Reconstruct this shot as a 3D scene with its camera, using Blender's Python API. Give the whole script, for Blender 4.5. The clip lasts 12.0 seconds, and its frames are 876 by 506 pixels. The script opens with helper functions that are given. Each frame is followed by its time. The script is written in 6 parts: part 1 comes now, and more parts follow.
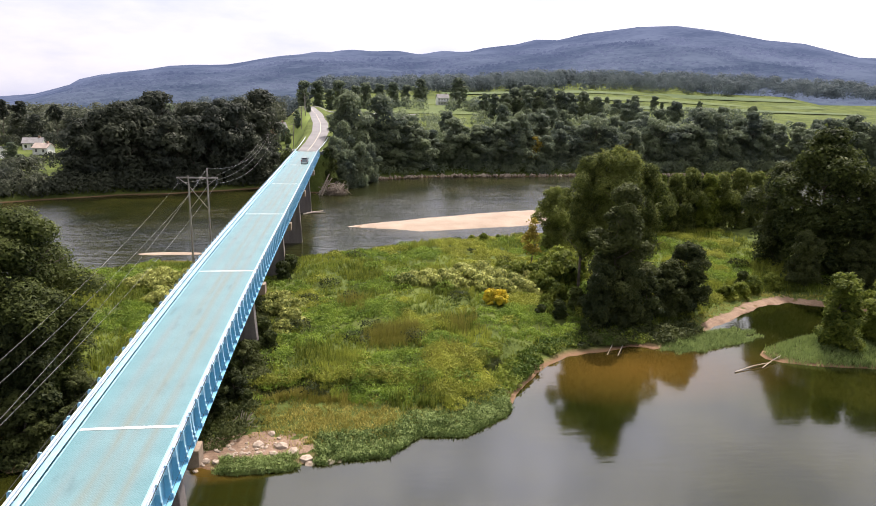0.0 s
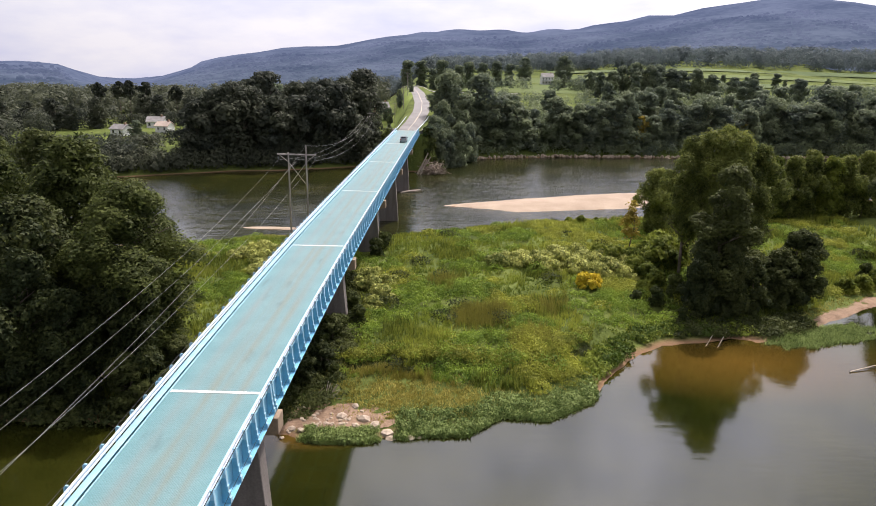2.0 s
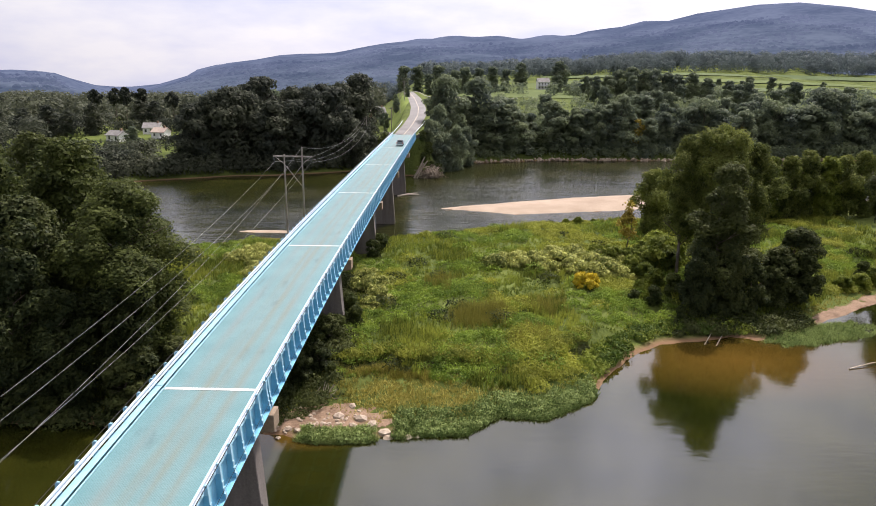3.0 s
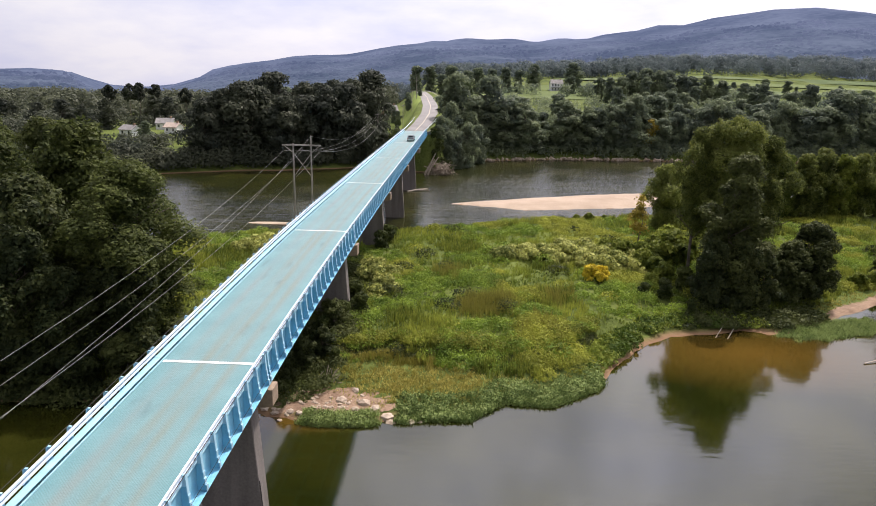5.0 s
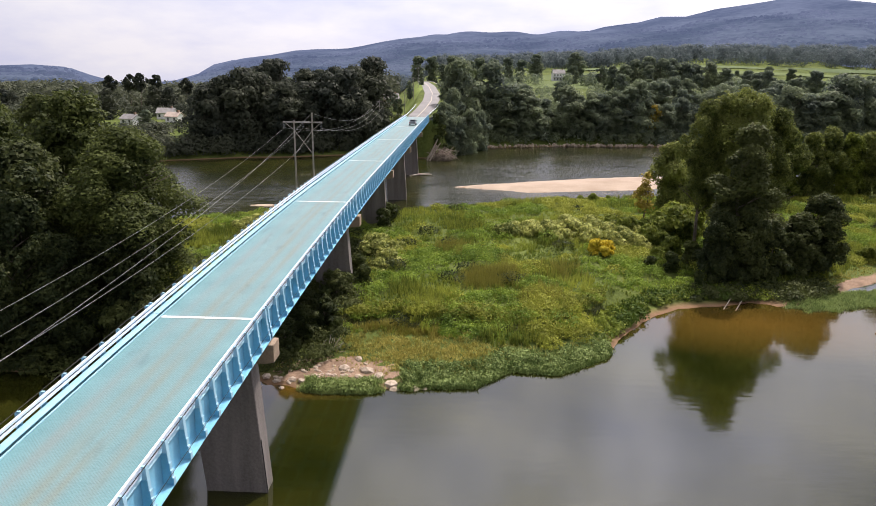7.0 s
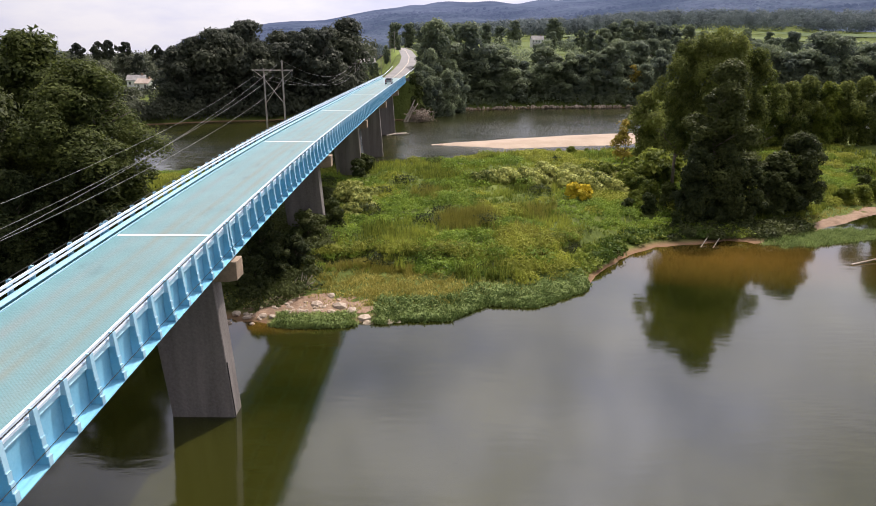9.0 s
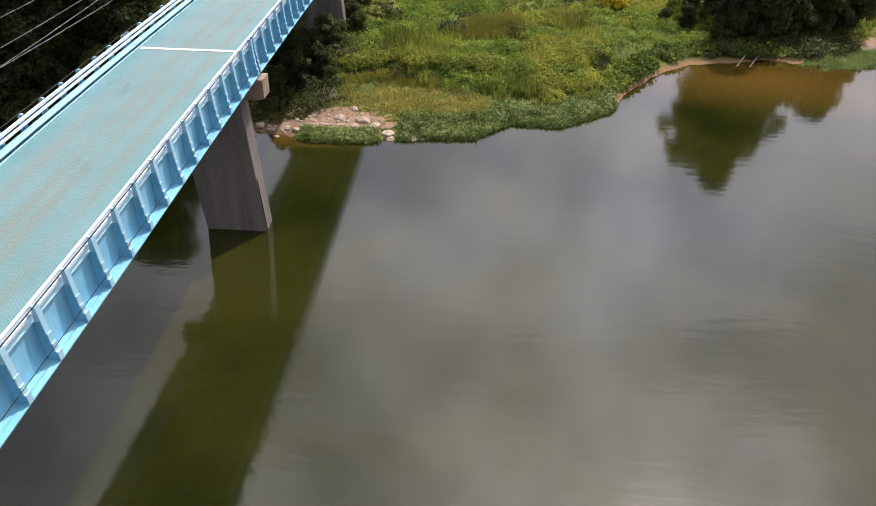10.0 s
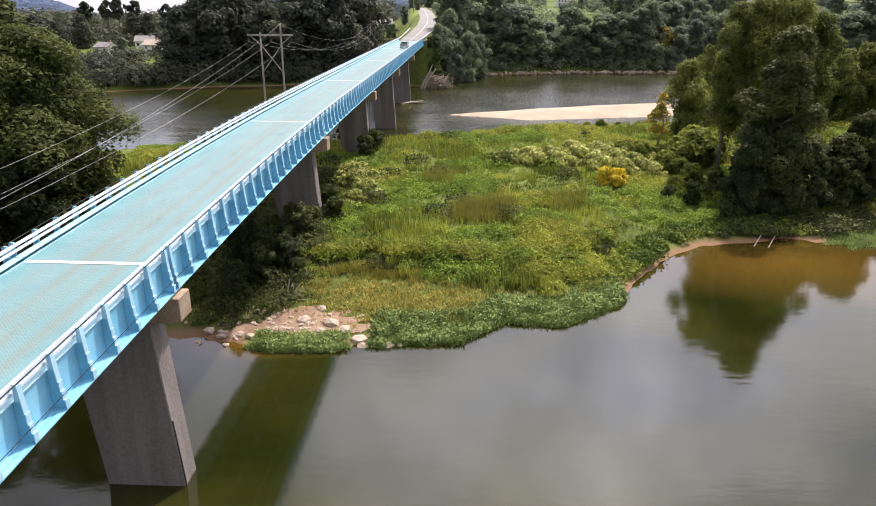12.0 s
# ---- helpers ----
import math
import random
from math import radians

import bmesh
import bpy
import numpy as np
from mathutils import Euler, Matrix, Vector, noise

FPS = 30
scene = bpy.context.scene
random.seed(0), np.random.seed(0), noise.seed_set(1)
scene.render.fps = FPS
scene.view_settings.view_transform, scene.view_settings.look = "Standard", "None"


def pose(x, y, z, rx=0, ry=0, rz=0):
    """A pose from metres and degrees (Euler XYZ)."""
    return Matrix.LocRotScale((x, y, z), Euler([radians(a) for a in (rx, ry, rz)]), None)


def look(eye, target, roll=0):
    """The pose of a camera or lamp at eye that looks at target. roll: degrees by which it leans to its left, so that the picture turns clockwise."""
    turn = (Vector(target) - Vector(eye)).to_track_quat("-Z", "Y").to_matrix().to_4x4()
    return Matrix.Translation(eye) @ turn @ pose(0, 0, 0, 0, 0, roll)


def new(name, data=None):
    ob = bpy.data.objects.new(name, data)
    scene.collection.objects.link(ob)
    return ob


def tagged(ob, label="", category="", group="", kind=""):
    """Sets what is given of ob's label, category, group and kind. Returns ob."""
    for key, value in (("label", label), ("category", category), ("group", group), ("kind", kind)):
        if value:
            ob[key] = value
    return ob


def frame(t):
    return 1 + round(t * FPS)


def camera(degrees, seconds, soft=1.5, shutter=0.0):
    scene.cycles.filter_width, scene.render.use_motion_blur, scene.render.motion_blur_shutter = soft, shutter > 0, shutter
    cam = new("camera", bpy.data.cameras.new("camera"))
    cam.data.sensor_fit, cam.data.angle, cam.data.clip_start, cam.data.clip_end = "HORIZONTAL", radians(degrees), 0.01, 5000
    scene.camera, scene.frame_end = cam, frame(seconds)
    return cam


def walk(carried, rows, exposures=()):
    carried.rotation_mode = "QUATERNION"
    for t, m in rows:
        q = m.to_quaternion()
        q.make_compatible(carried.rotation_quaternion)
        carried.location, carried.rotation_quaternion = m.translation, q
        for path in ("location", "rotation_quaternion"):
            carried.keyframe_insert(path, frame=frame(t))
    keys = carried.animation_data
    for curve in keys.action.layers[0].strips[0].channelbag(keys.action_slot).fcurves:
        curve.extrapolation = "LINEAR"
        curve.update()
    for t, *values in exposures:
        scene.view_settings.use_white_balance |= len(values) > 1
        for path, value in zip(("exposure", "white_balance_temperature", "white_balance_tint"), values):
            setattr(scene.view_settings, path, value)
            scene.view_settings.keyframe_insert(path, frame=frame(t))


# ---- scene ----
cam = camera(65.45, 12.0, soft=0.9)


def gaze(x, y, z, yaw, pitch, roll):
    """A pose from an eye, a heading from +y towards -x, a tilt and a lean to the left."""
    a, b = radians(yaw), radians(pitch)
    way = Vector((-math.sin(a) * math.cos(b), math.cos(a) * math.cos(b), math.sin(b)))
    eye = Vector((x, y, z))
    return look(eye, eye + way, roll)


ROWS = [
    (0, 16.478, -48.573, 39.084, -7.382, -13.613, 1.45),
    (0.2, 16.9, -48.1, 39.0, -2.95, -13.9, 0.7),
    (0.4, 17.5, -47.87, 38.93, 0.9, -14.1, 0.25),
    (0.5, 17.711, -47.815, 38.912, 1.525, -14.011, 0.185),
    (1, 18.021, -47.707, 38.898, 0.275, -13.982, 0.463),
    (1.5, 18.188, -47.631, 38.853, -0.298, -14.070, 0.781),
    (2, 18.119, -47.553, 38.618, 1.268, -15.383, 0.966),
    (2.5, 18.157, -47.447, 38.197, 1.347, -14.594, 0.447),
    (3, 18.224, -47.393, 37.592, 1.061, -14.842, 0.636),
    (5, 18.793, -46.874, 35.228, 2.030, -14.609, 1.176),
    (5.5, 18.753, -46.669, 34.551, 2.095, -14.985, 1.286),
    (6, 18.821, -46.552, 33.689, 1.993, -14.940, 0.951),
    (6.5, 18.692, -46.520, 32.761, 2.255, -15.088, 0.779),
    (8.5, 19.1, -46.05, 28.2, 1.3, -14.65, 0.42),
    (9, 19.7, -46.05, 26.95, 0.68, -17.1, 0.15),
    (9.1, 19.8, -46.3, 26.85, 0.95, -20.45, 0.5),
    (9.2, 19.6, -46.35, 27.25, 0.55, -25.2, 0.95),
    (9.3, 19.35, -46.5, 27.8, 0.5, -29.1, 1.25),
    (9.5, 18.98, -46.79, 28.72, 1.08, -32.37, 1.40),
    (10, 18.87, -45.93, 28.72, 1.77, -33.68, 1.58),
    (10.5, 19.22, -43.55, 28.62, 2.31, -32.97, 0.72),
    (10.7, 19.23, -41.95, 28.38, 2.21, -30.3, 0.6),
    (10.8, 19.2, -41.05, 28.12, 2.12, -28.58, 0.5),
    (11, 19.15, -39.2, 27.5, 2.02, -24.75, 0.3),
    (11.2, 19.8, -38.6, 27.25, 2.45, -21.75, -0.2),
    (11.5, 20.1, -36.7, 27.05, 2.58, -20.45, -0.35),
    (12, 20.35, -33.7, 27.35, 2.38, -20.2, 0.35),
]
walk(cam, [(r[0], gaze(*r[1:])) for r in ROWS],
     [(0, 0.20, 6470, 18), (0.7, 0.05, 6470, 18), (8.5, 0.01, 6470, 18), (9.6, 0.01, 6470, 18), (10.5, -0.08, 6470, 18), (11, 0.05, 6470, 18), (12, 0.34, 6470, 18)])

# ---- light ----
SUN_EL, SUN_AZ = radians(56), radians(30)
SUN_WAY = Vector((math.sin(SUN_AZ) * math.cos(SUN_EL), math.cos(SUN_AZ) * math.cos(SUN_EL), math.sin(SUN_EL)))
sun_data = bpy.data.lights.new("sun", "SUN")
sun_data.energy, sun_data.angle, sun_data.color = 5.0, radians(1.6), (1.0, 0.935, 0.83)
sun = new("sun", sun_data)
sun.matrix_world = look(SUN_WAY * 500, (0, 0, 0))

world = bpy.data.worlds.new("sky")
scene.world = world
world.use_nodes = True
wt = world.node_tree
wt.nodes.clear()


def wnode(kind, **inputs):
    n = wt.nodes.new(kind)
    for k, v in inputs.items():
        n.inputs[k].default_value = v
    return n


w_out = wnode("ShaderNodeOutputWorld")
w_sky = wnode("ShaderNodeTexSky")
w_sky.sky_type, w_sky.sun_disc = "NISHITA", False
w_sky.sun_elevation, w_sky.sun_rotation = SUN_EL, SUN_AZ
w_sky.air_density, w_sky.dust_density = 1.0, 2.0
w_bg_sky = wnode("ShaderNodeBackground", Strength=0.10)
wt.links.new(w_sky.outputs[0], w_bg_sky.inputs["Color"])
# hazy cloud sheet, brightest round the veiled sun
w_co = wnode("ShaderNodeTexCoord")
w_map = wnode("ShaderNodeMapping")
w_map.inputs["Scale"].default_value = (1.0, 1.0, 3.2)
wt.links.new(w_co.outputs["Generated"], w_map.inputs["Vector"])
w_noise = wnode("ShaderNodeTexNoise", Scale=3.4, Detail=7.0, Roughness=0.55)
wt.links.new(w_map.outputs[0], w_noise.inputs["Vector"])
w_ramp = wnode("ShaderNodeValToRGB")
w_ramp.color_ramp.elements[0].position, w_ramp.color_ramp.elements[0].color = 0.36, (0.68, 0.72, 0.93, 1)
w_ramp.color_ramp.elements[1].position, w_ramp.color_ramp.elements[1].color = 0.60, (0.97, 0.97, 1.0, 1)
wt.links.new(w_noise.outputs["Fac"], w_ramp.inputs["Fac"])
w_dot = wt.nodes.new("ShaderNodeVectorMath")
w_dot.operation = "DOT_PRODUCT"
w_dot.inputs[1].default_value = SUN_WAY
wt.links.new(w_co.outputs["Generated"], w_dot.inputs[0])
w_max = wt.nodes.new("ShaderNodeMath")
w_max.operation = "MAXIMUM"
w_max.inputs[1].default_value = 0.0
wt.links.new(w_dot.outputs["Value"], w_max.inputs[0])
w_pow = wt.nodes.new("ShaderNodeMath")
w_pow.operation = "POWER"
w_pow.inputs[1].default_value = 9.0
wt.links.new(w_max.outputs[0], w_pow.inputs[0])
w_gain = wt.nodes.new("ShaderNodeMath")
w_gain.operation = "MULTIPLY_ADD"
w_gain.inputs[1].default_value, w_gain.inputs[2].default_value = 3.2, 1.46
wt.links.new(w_pow.outputs[0], w_gain.inputs[0])
w_bg_cloud = wnode("ShaderNodeBackground")
w_sep = wt.nodes.new("ShaderNodeSeparateXYZ")
wt.links.new(w_co.outputs["Generated"], w_sep.inputs[0])
w_fall = wnode("ShaderNodeMapRange")
for k, val in (("From Min", 0.05), ("From Max", 0.75), ("To Min", 1.0), ("To Max", 0.80)):
    w_fall.inputs[k].default_value = val
wt.links.new(w_sep.outputs["Z"], w_fall.inputs["Value"])
w_str = wt.nodes.new("ShaderNodeMath")
w_str.operation = "MULTIPLY"
wt.links.new(w_gain.outputs[0], w_str.inputs[0]), wt.links.new(w_fall.outputs[0], w_str.inputs[1])
w_side = wnode("ShaderNodeMapRange")  # the haze scatters forward: dimmer away from the sun
for k, val in (("From Min", -0.4), ("From Max", 0.93), ("To Min", 0.26), ("To Max", 1.0)):
    w_side.inputs[k].default_value = val
wt.links.new(w_dot.outputs["Value"], w_side.inputs["Value"])
w_all = wt.nodes.new("ShaderNodeMath")
w_all.operation = "MULTIPLY"
wt.links.new(w_str.outputs[0], w_all.inputs[0]), wt.links.new(w_side.outputs[0], w_all.inputs[1])
# thicker grey cloud and brighter breaks overhead
w_big = wnode("ShaderNodeTexNoise", Scale=2.6, Detail=8.0, Roughness=0.6)
wt.links.new(w_co.outputs["Generated"], w_big.inputs["Vector"])
w_thick = wnode("ShaderNodeMapRange")
for k, val in (("From Min", 0.38), ("From Max", 0.62), ("To Min", 0.50), ("To Max", 1.5)):
    w_thick.inputs[k].default_value = val
wt.links.new(w_big.outputs["Fac"], w_thick.inputs["Value"])
w_high = wnode("ShaderNodeMapRange")
for k, val in (("From Min", 0.22), ("From Max", 0.5)):
    w_high.inputs[k].default_value = val
wt.links.new(w_sep.outputs["Z"], w_high.inputs["Value"])
w_blend = wt.nodes.new("ShaderNodeMix")
w_blend.inputs["A"].default_value = 1.0
wt.links.new(w_high.outputs[0], w_blend.inputs["Factor"]), wt.links.new(w_thick.outputs[0], w_blend.inputs["B"])
w_last = wt.nodes.new("ShaderNodeMath")
w_last.operation = "MULTIPLY"
wt.links.new(w_all.outputs[0], w_last.inputs[0]), wt.links.new(w_blend.outputs["Result"], w_last.inputs[1])
wt.links.new(w_last.outputs[0], w_bg_cloud.inputs["Strength"])
w_warm = wt.nodes.new("ShaderNodeMix")  # the cloud overhead is creamier than the haze low down
w_warm.data_type = "RGBA"
w_warm.inputs["B"].default_value = (1.0, 0.99, 0.925, 1)
w_top = wnode("ShaderNodeMapRange")
for k, val in (("From Min", 0.48), ("From Max", 0.8)):
    w_top.inputs[k].default_value = val
wt.links.new(w_sep.outputs["Z"], w_top.inputs["Value"])
wt.links.new(w_top.outputs[0], w_warm.inputs["Factor"]), wt.links.new(w_ramp.outputs[0], w_warm.inputs["A"])
wt.links.new(w_warm.outputs["Result"], w_bg_cloud.inputs["Color"])
w_mix = wnode("ShaderNodeMixShader", Fac=0.86)
wt.links.new(w_bg_sky.outputs[0], w_mix.inputs[1])
wt.links.new(w_bg_cloud.outputs[0], w_mix.inputs[2])
wt.links.new(w_mix.outputs[0], w_out.inputs["Surface"])
scene.view_settings.exposure = 0.0


# ---- materials ----
def material(name, low, high, rough=0.7, scale=1.0, fine=12.0, bump=0.2, metal=0.0, spec=0.4, island=0.0, coords="Object"):
    """A surface between two colours: broad stains, fine grain and relief."""
    m = bpy.data.materials.new(name)
    m.use_nodes = True
    t = m.node_tree
    p = t.nodes["Principled BSDF"]
    p.inputs["Roughness"].default_value, p.inputs["Metallic"].default_value = rough, metal
    p.inputs["Specular IOR Level"].default_value = spec
    co = t.nodes.new("ShaderNodeTexCoord")
    if coords == "World":
        geo = t.nodes.new("ShaderNodeNewGeometry")
        place = geo.outputs["Position"]
    else:
        place = co.outputs[coords]
    n1, n2 = t.nodes.new("ShaderNodeTexNoise"), t.nodes.new("ShaderNodeTexNoise")
    n1.inputs["Scale"].default_value, n1.inputs["Detail"].default_value = scale, 6
    n2.inputs["Scale"].default_value, n2.inputs["Detail"].default_value = fine, 4
    t.links.new(place, n1.inputs["Vector"]), t.links.new(place, n2.inputs["Vector"])
    add = t.nodes.new("ShaderNodeMath")
    add.operation = "MULTIPLY_ADD"
    add.inputs[1].default_value = 0.45
    t.links.new(n2.outputs["Fac"], add.inputs[0]), t.links.new(n1.outputs["Fac"], add.inputs[2])
    total = add.outputs[0]
    if island:
        g = t.nodes.new("ShaderNodeNewGeometry")
        info = t.nodes.new("ShaderNodeObjectInfo")
        a1, a2 = t.nodes.new("ShaderNodeMath"), t.nodes.new("ShaderNodeMath")
        a1.operation = a2.operation = "MULTIPLY_ADD"
        a1.inputs[1].default_value, a2.inputs[1].default_value = island, island
        t.links.new(g.outputs["Random Per Island"], a1.inputs[0]), t.links.new(total, a1.inputs[2])
        t.links.new(info.outputs["Random"], a2.inputs[0]), t.links.new(a1.outputs[0], a2.inputs[2])
        off = t.nodes.new("ShaderNodeMath")
        off.operation = "SUBTRACT"
        off.inputs[1].default_value = island
        t.links.new(a2.outputs[0], off.inputs[0])
        total = off.outputs[0]
    ramp = t.nodes.new("ShaderNodeValToRGB")
    ramp.color_ramp.elements[0].position, ramp.color_ramp.elements[0].color = 0.48, (*low, 1)
    ramp.color_ramp.elements[1].position, ramp.color_ramp.elements[1].color = 0.96, (*high, 1)
    t.links.new(total, ramp.inputs["Fac"]), t.links.new(ramp.outputs[0], p.inputs["Base Color"])
    if bump:
        b = t.nodes.new("ShaderNodeBump")
        b.inputs["Strength"].default_value, b.inputs["Distance"].default_value = bump, 0.6 / fine
        t.links.new(n2.outputs["Fac"], b.inputs["Height"]), t.links.new(b.outputs[0], p.inputs["Normal"])
    return m


def leafy(name, low, high, island=0.28, clear=0.25, scale=0.25):
    """Foliage: matt, varied from leaf to leaf and tree to tree, a little light coming through."""
    m = material(name, low, high, 0.62, scale, 3.0, 0.0, spec=0.14, island=island)
    t = m.node_tree
    p, out = t.nodes["Principled BSDF"], t.nodes["Material Output"]
    ramp = next(n for n in t.nodes if n.type == "VALTORGB")
    tr, mix = t.nodes.new("ShaderNodeBsdfTranslucent"), t.nodes.new("ShaderNodeMixShader")
    mix.inputs[0].default_value = clear
    t.links.new(ramp.outputs[0], tr.inputs["Color"])
    t.links.new(p.outputs[0], mix.inputs[1]), t.links.new(tr.outputs[0], mix.inputs[2])
    t.links.new(mix.outputs[0], out.inputs["Surface"])
    return m


M_DECK = material("aqua_steel_grid", (0.096, 0.228, 0.250), (0.138, 0.288, 0.314), 0.45, 0.35, 6.0, 0.25, spec=0.55, coords="World")
M_STEEL = material("light_blue_painted_steel", (0.155, 0.43, 0.61), (0.245, 0.54, 0.71), 0.45, 0.8, 8.0, 0.08, spec=0.4, coords="World")
# flanges are painted paler for sunlight, bracket plates darker for shade
M_POST = material("sunlit_blue_post_paint", (0.28, 0.51, 0.66), (0.40, 0.63, 0.76), 0.45, 0.8, 8.0, 0.08, spec=0.4, coords="World")
M_BRACKET = material("shaded_blue_bracket_paint", (0.13, 0.40, 0.57), (0.20, 0.48, 0.65), 0.45, 0.8, 8.0, 0.08, spec=0.4, coords="World")
M_KERB = material("pale_aqua_ledge", (0.25, 0.47, 0.57), (0.35, 0.57, 0.66), 0.5, 1.0, 8.0, 0.06, coords="World")
M_RAIL = material("pale_blue_painted_rail", (0.56, 0.66, 0.78), (0.70, 0.78, 0.88), 0.4, 1.2, 9.0, 0.06, coords="World")
M_JOINT = material("white_joint_plate", (0.62, 0.66, 0.66), (0.82, 0.85, 0.84), 0.5, 1.5, 9.0, 0.1, coords="World")
M_CONCRETE = material("weathered_concrete", (0.10, 0.088, 0.08), (0.235, 0.21, 0.195), 0.85, 0.5, 5.0, 0.3, coords="World")
t = M_CONCRETE.node_tree  # rain has drawn its stains downwards
c_map = t.nodes.new("ShaderNodeMapping")
c_map.inputs["Scale"].default_value = (1.6, 1.6, 0.16)
c_noise = next(n for n in t.nodes if n.type == "TEX_NOISE" and n.inputs["Scale"].default_value < 1)
t.links.new(c_noise.inputs["Vector"].links[0].from_socket, c_map.inputs["Vector"])
t.links.new(c_map.outputs[0], c_noise.inputs["Vector"])
M_CAP = material("tan_concrete", (0.20, 0.145, 0.10), (0.37, 0.28, 0.20), 0.85, 0.8, 6.0, 0.25, coords="World")
M_ASPHALT = material("worn_asphalt", (0.17, 0.16, 0.165), (0.26, 0.25, 0.25), 0.9, 0.15, 2.0, 0.15, coords="World")
M_LINE = material("yellow_road_paint", (0.55, 0.47, 0.34), (0.70, 0.60, 0.45), 0.7, 1.0, 6.0, 0.05)
M_WOODPOLE = material("grey_pole_timber", (0.20, 0.18, 0.16), (0.36, 0.33, 0.30), 0.85, 1.0, 9.0, 0.2)
M_WIRE = material("aluminium_wire", (0.20, 0.20, 0.20), (0.32, 0.31, 0.30), 0.5, 1.0, 9.0, 0.0, metal=0.3)
M_BARK = material("grey_brown_bark", (0.07, 0.055, 0.045), (0.17, 0.14, 0.11), 0.9, 1.5, 8.0, 0.5)
M_DRIFT = material("bleached_driftwood", (0.30, 0.25, 0.20), (0.52, 0.45, 0.38), 0.85, 1.2, 7.0, 0.4)
M_WETWOOD = material("stained_driftwood", (0.10, 0.075, 0.055), (0.36, 0.30, 0.24), 0.85, 0.9, 7.0, 0.3)
M_STONE = material("pale_river_stone", (0.25, 0.19, 0.14), (0.47, 0.385, 0.31), 0.85, 0.9, 5.0, 0.4, island=0.2)
M_GRAVEL = material("reddish_gravel", (0.16, 0.10, 0.065), (0.33, 0.225, 0.155), 0.95, 0.5, 4.0, 0.6, coords="World")
M_SAND = material("pale_river_sand", (0.27, 0.20, 0.145), (0.41, 0.32, 0.245), 0.9, 0.12, 2.5, 0.3, coords="World")
M_BROADLEAF = leafy("broad_leaves", (0.025, 0.038, 0.012), (0.115, 0.138, 0.036), clear=0.42)
M_POOLLEAF = leafy("olive_leaves", (0.046, 0.066, 0.019), (0.245, 0.275, 0.068), clear=0.50)
M_SUNLEAF = leafy("yellow_green_leaves", (0.070, 0.100, 0.018), (0.27, 0.31, 0.052), clear=0.52)
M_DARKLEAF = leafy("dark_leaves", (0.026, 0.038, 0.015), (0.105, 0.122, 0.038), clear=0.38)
# far leaves are paler and bluer: distance haze put into their base colour
M_FARLEAF = leafy("far_leaves_painted_haze", (0.085, 0.112, 0.098), (0.268, 0.315, 0.170), island=0.16, scale=0.08, clear=0.5)
# haze is painted bluer still into the wood behind the fields
M_FIELDWOOD = leafy("wood_leaves_painted_haze", (0.078, 0.102, 0.114), (0.150, 0.182, 0.182), island=0.04, scale=0.05, clear=0.5)
# shade is put into these darker leaves of the valley and left bank
M_VALLEY = leafy("valley_leaves_painted_shade", (0.034, 0.043, 0.035), (0.118, 0.130, 0.082), island=0.18, scale=0.06, clear=0.38)
M_HILLLEAF = material("distant_forest_painted_haze", (0.006, 0.010, 0.009), (0.012, 0.018, 0.016), 0.9, 0.006, 0.06, 0.0, spec=0.0, coords="World")
t = M_HILLLEAF.node_tree  # the haze of the air before this backdrop is painted as emission
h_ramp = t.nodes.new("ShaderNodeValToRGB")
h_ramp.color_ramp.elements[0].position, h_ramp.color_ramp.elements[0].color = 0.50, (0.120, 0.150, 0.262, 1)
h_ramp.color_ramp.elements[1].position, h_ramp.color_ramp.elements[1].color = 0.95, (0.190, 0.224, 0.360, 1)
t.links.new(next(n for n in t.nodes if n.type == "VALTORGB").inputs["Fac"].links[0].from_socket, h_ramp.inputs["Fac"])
h_near = t.nodes.new("ShaderNodeValToRGB")  # the lower slopes stand nearer, so less haze is painted into their glow
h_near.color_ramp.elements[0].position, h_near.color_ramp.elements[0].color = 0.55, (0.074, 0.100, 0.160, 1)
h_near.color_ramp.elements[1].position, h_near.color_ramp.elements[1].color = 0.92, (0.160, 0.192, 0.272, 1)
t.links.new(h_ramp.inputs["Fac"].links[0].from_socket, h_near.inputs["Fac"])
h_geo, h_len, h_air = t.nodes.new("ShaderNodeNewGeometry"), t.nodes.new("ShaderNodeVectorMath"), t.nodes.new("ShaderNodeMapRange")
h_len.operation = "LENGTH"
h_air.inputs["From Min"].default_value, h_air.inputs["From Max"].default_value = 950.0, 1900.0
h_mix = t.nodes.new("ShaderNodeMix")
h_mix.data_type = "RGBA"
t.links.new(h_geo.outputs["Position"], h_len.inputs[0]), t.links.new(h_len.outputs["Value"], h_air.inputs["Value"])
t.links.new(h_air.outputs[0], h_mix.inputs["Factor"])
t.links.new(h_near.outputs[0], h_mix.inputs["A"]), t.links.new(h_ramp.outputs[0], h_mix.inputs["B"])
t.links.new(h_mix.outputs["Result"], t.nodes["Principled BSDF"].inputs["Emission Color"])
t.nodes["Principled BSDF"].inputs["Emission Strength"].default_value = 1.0
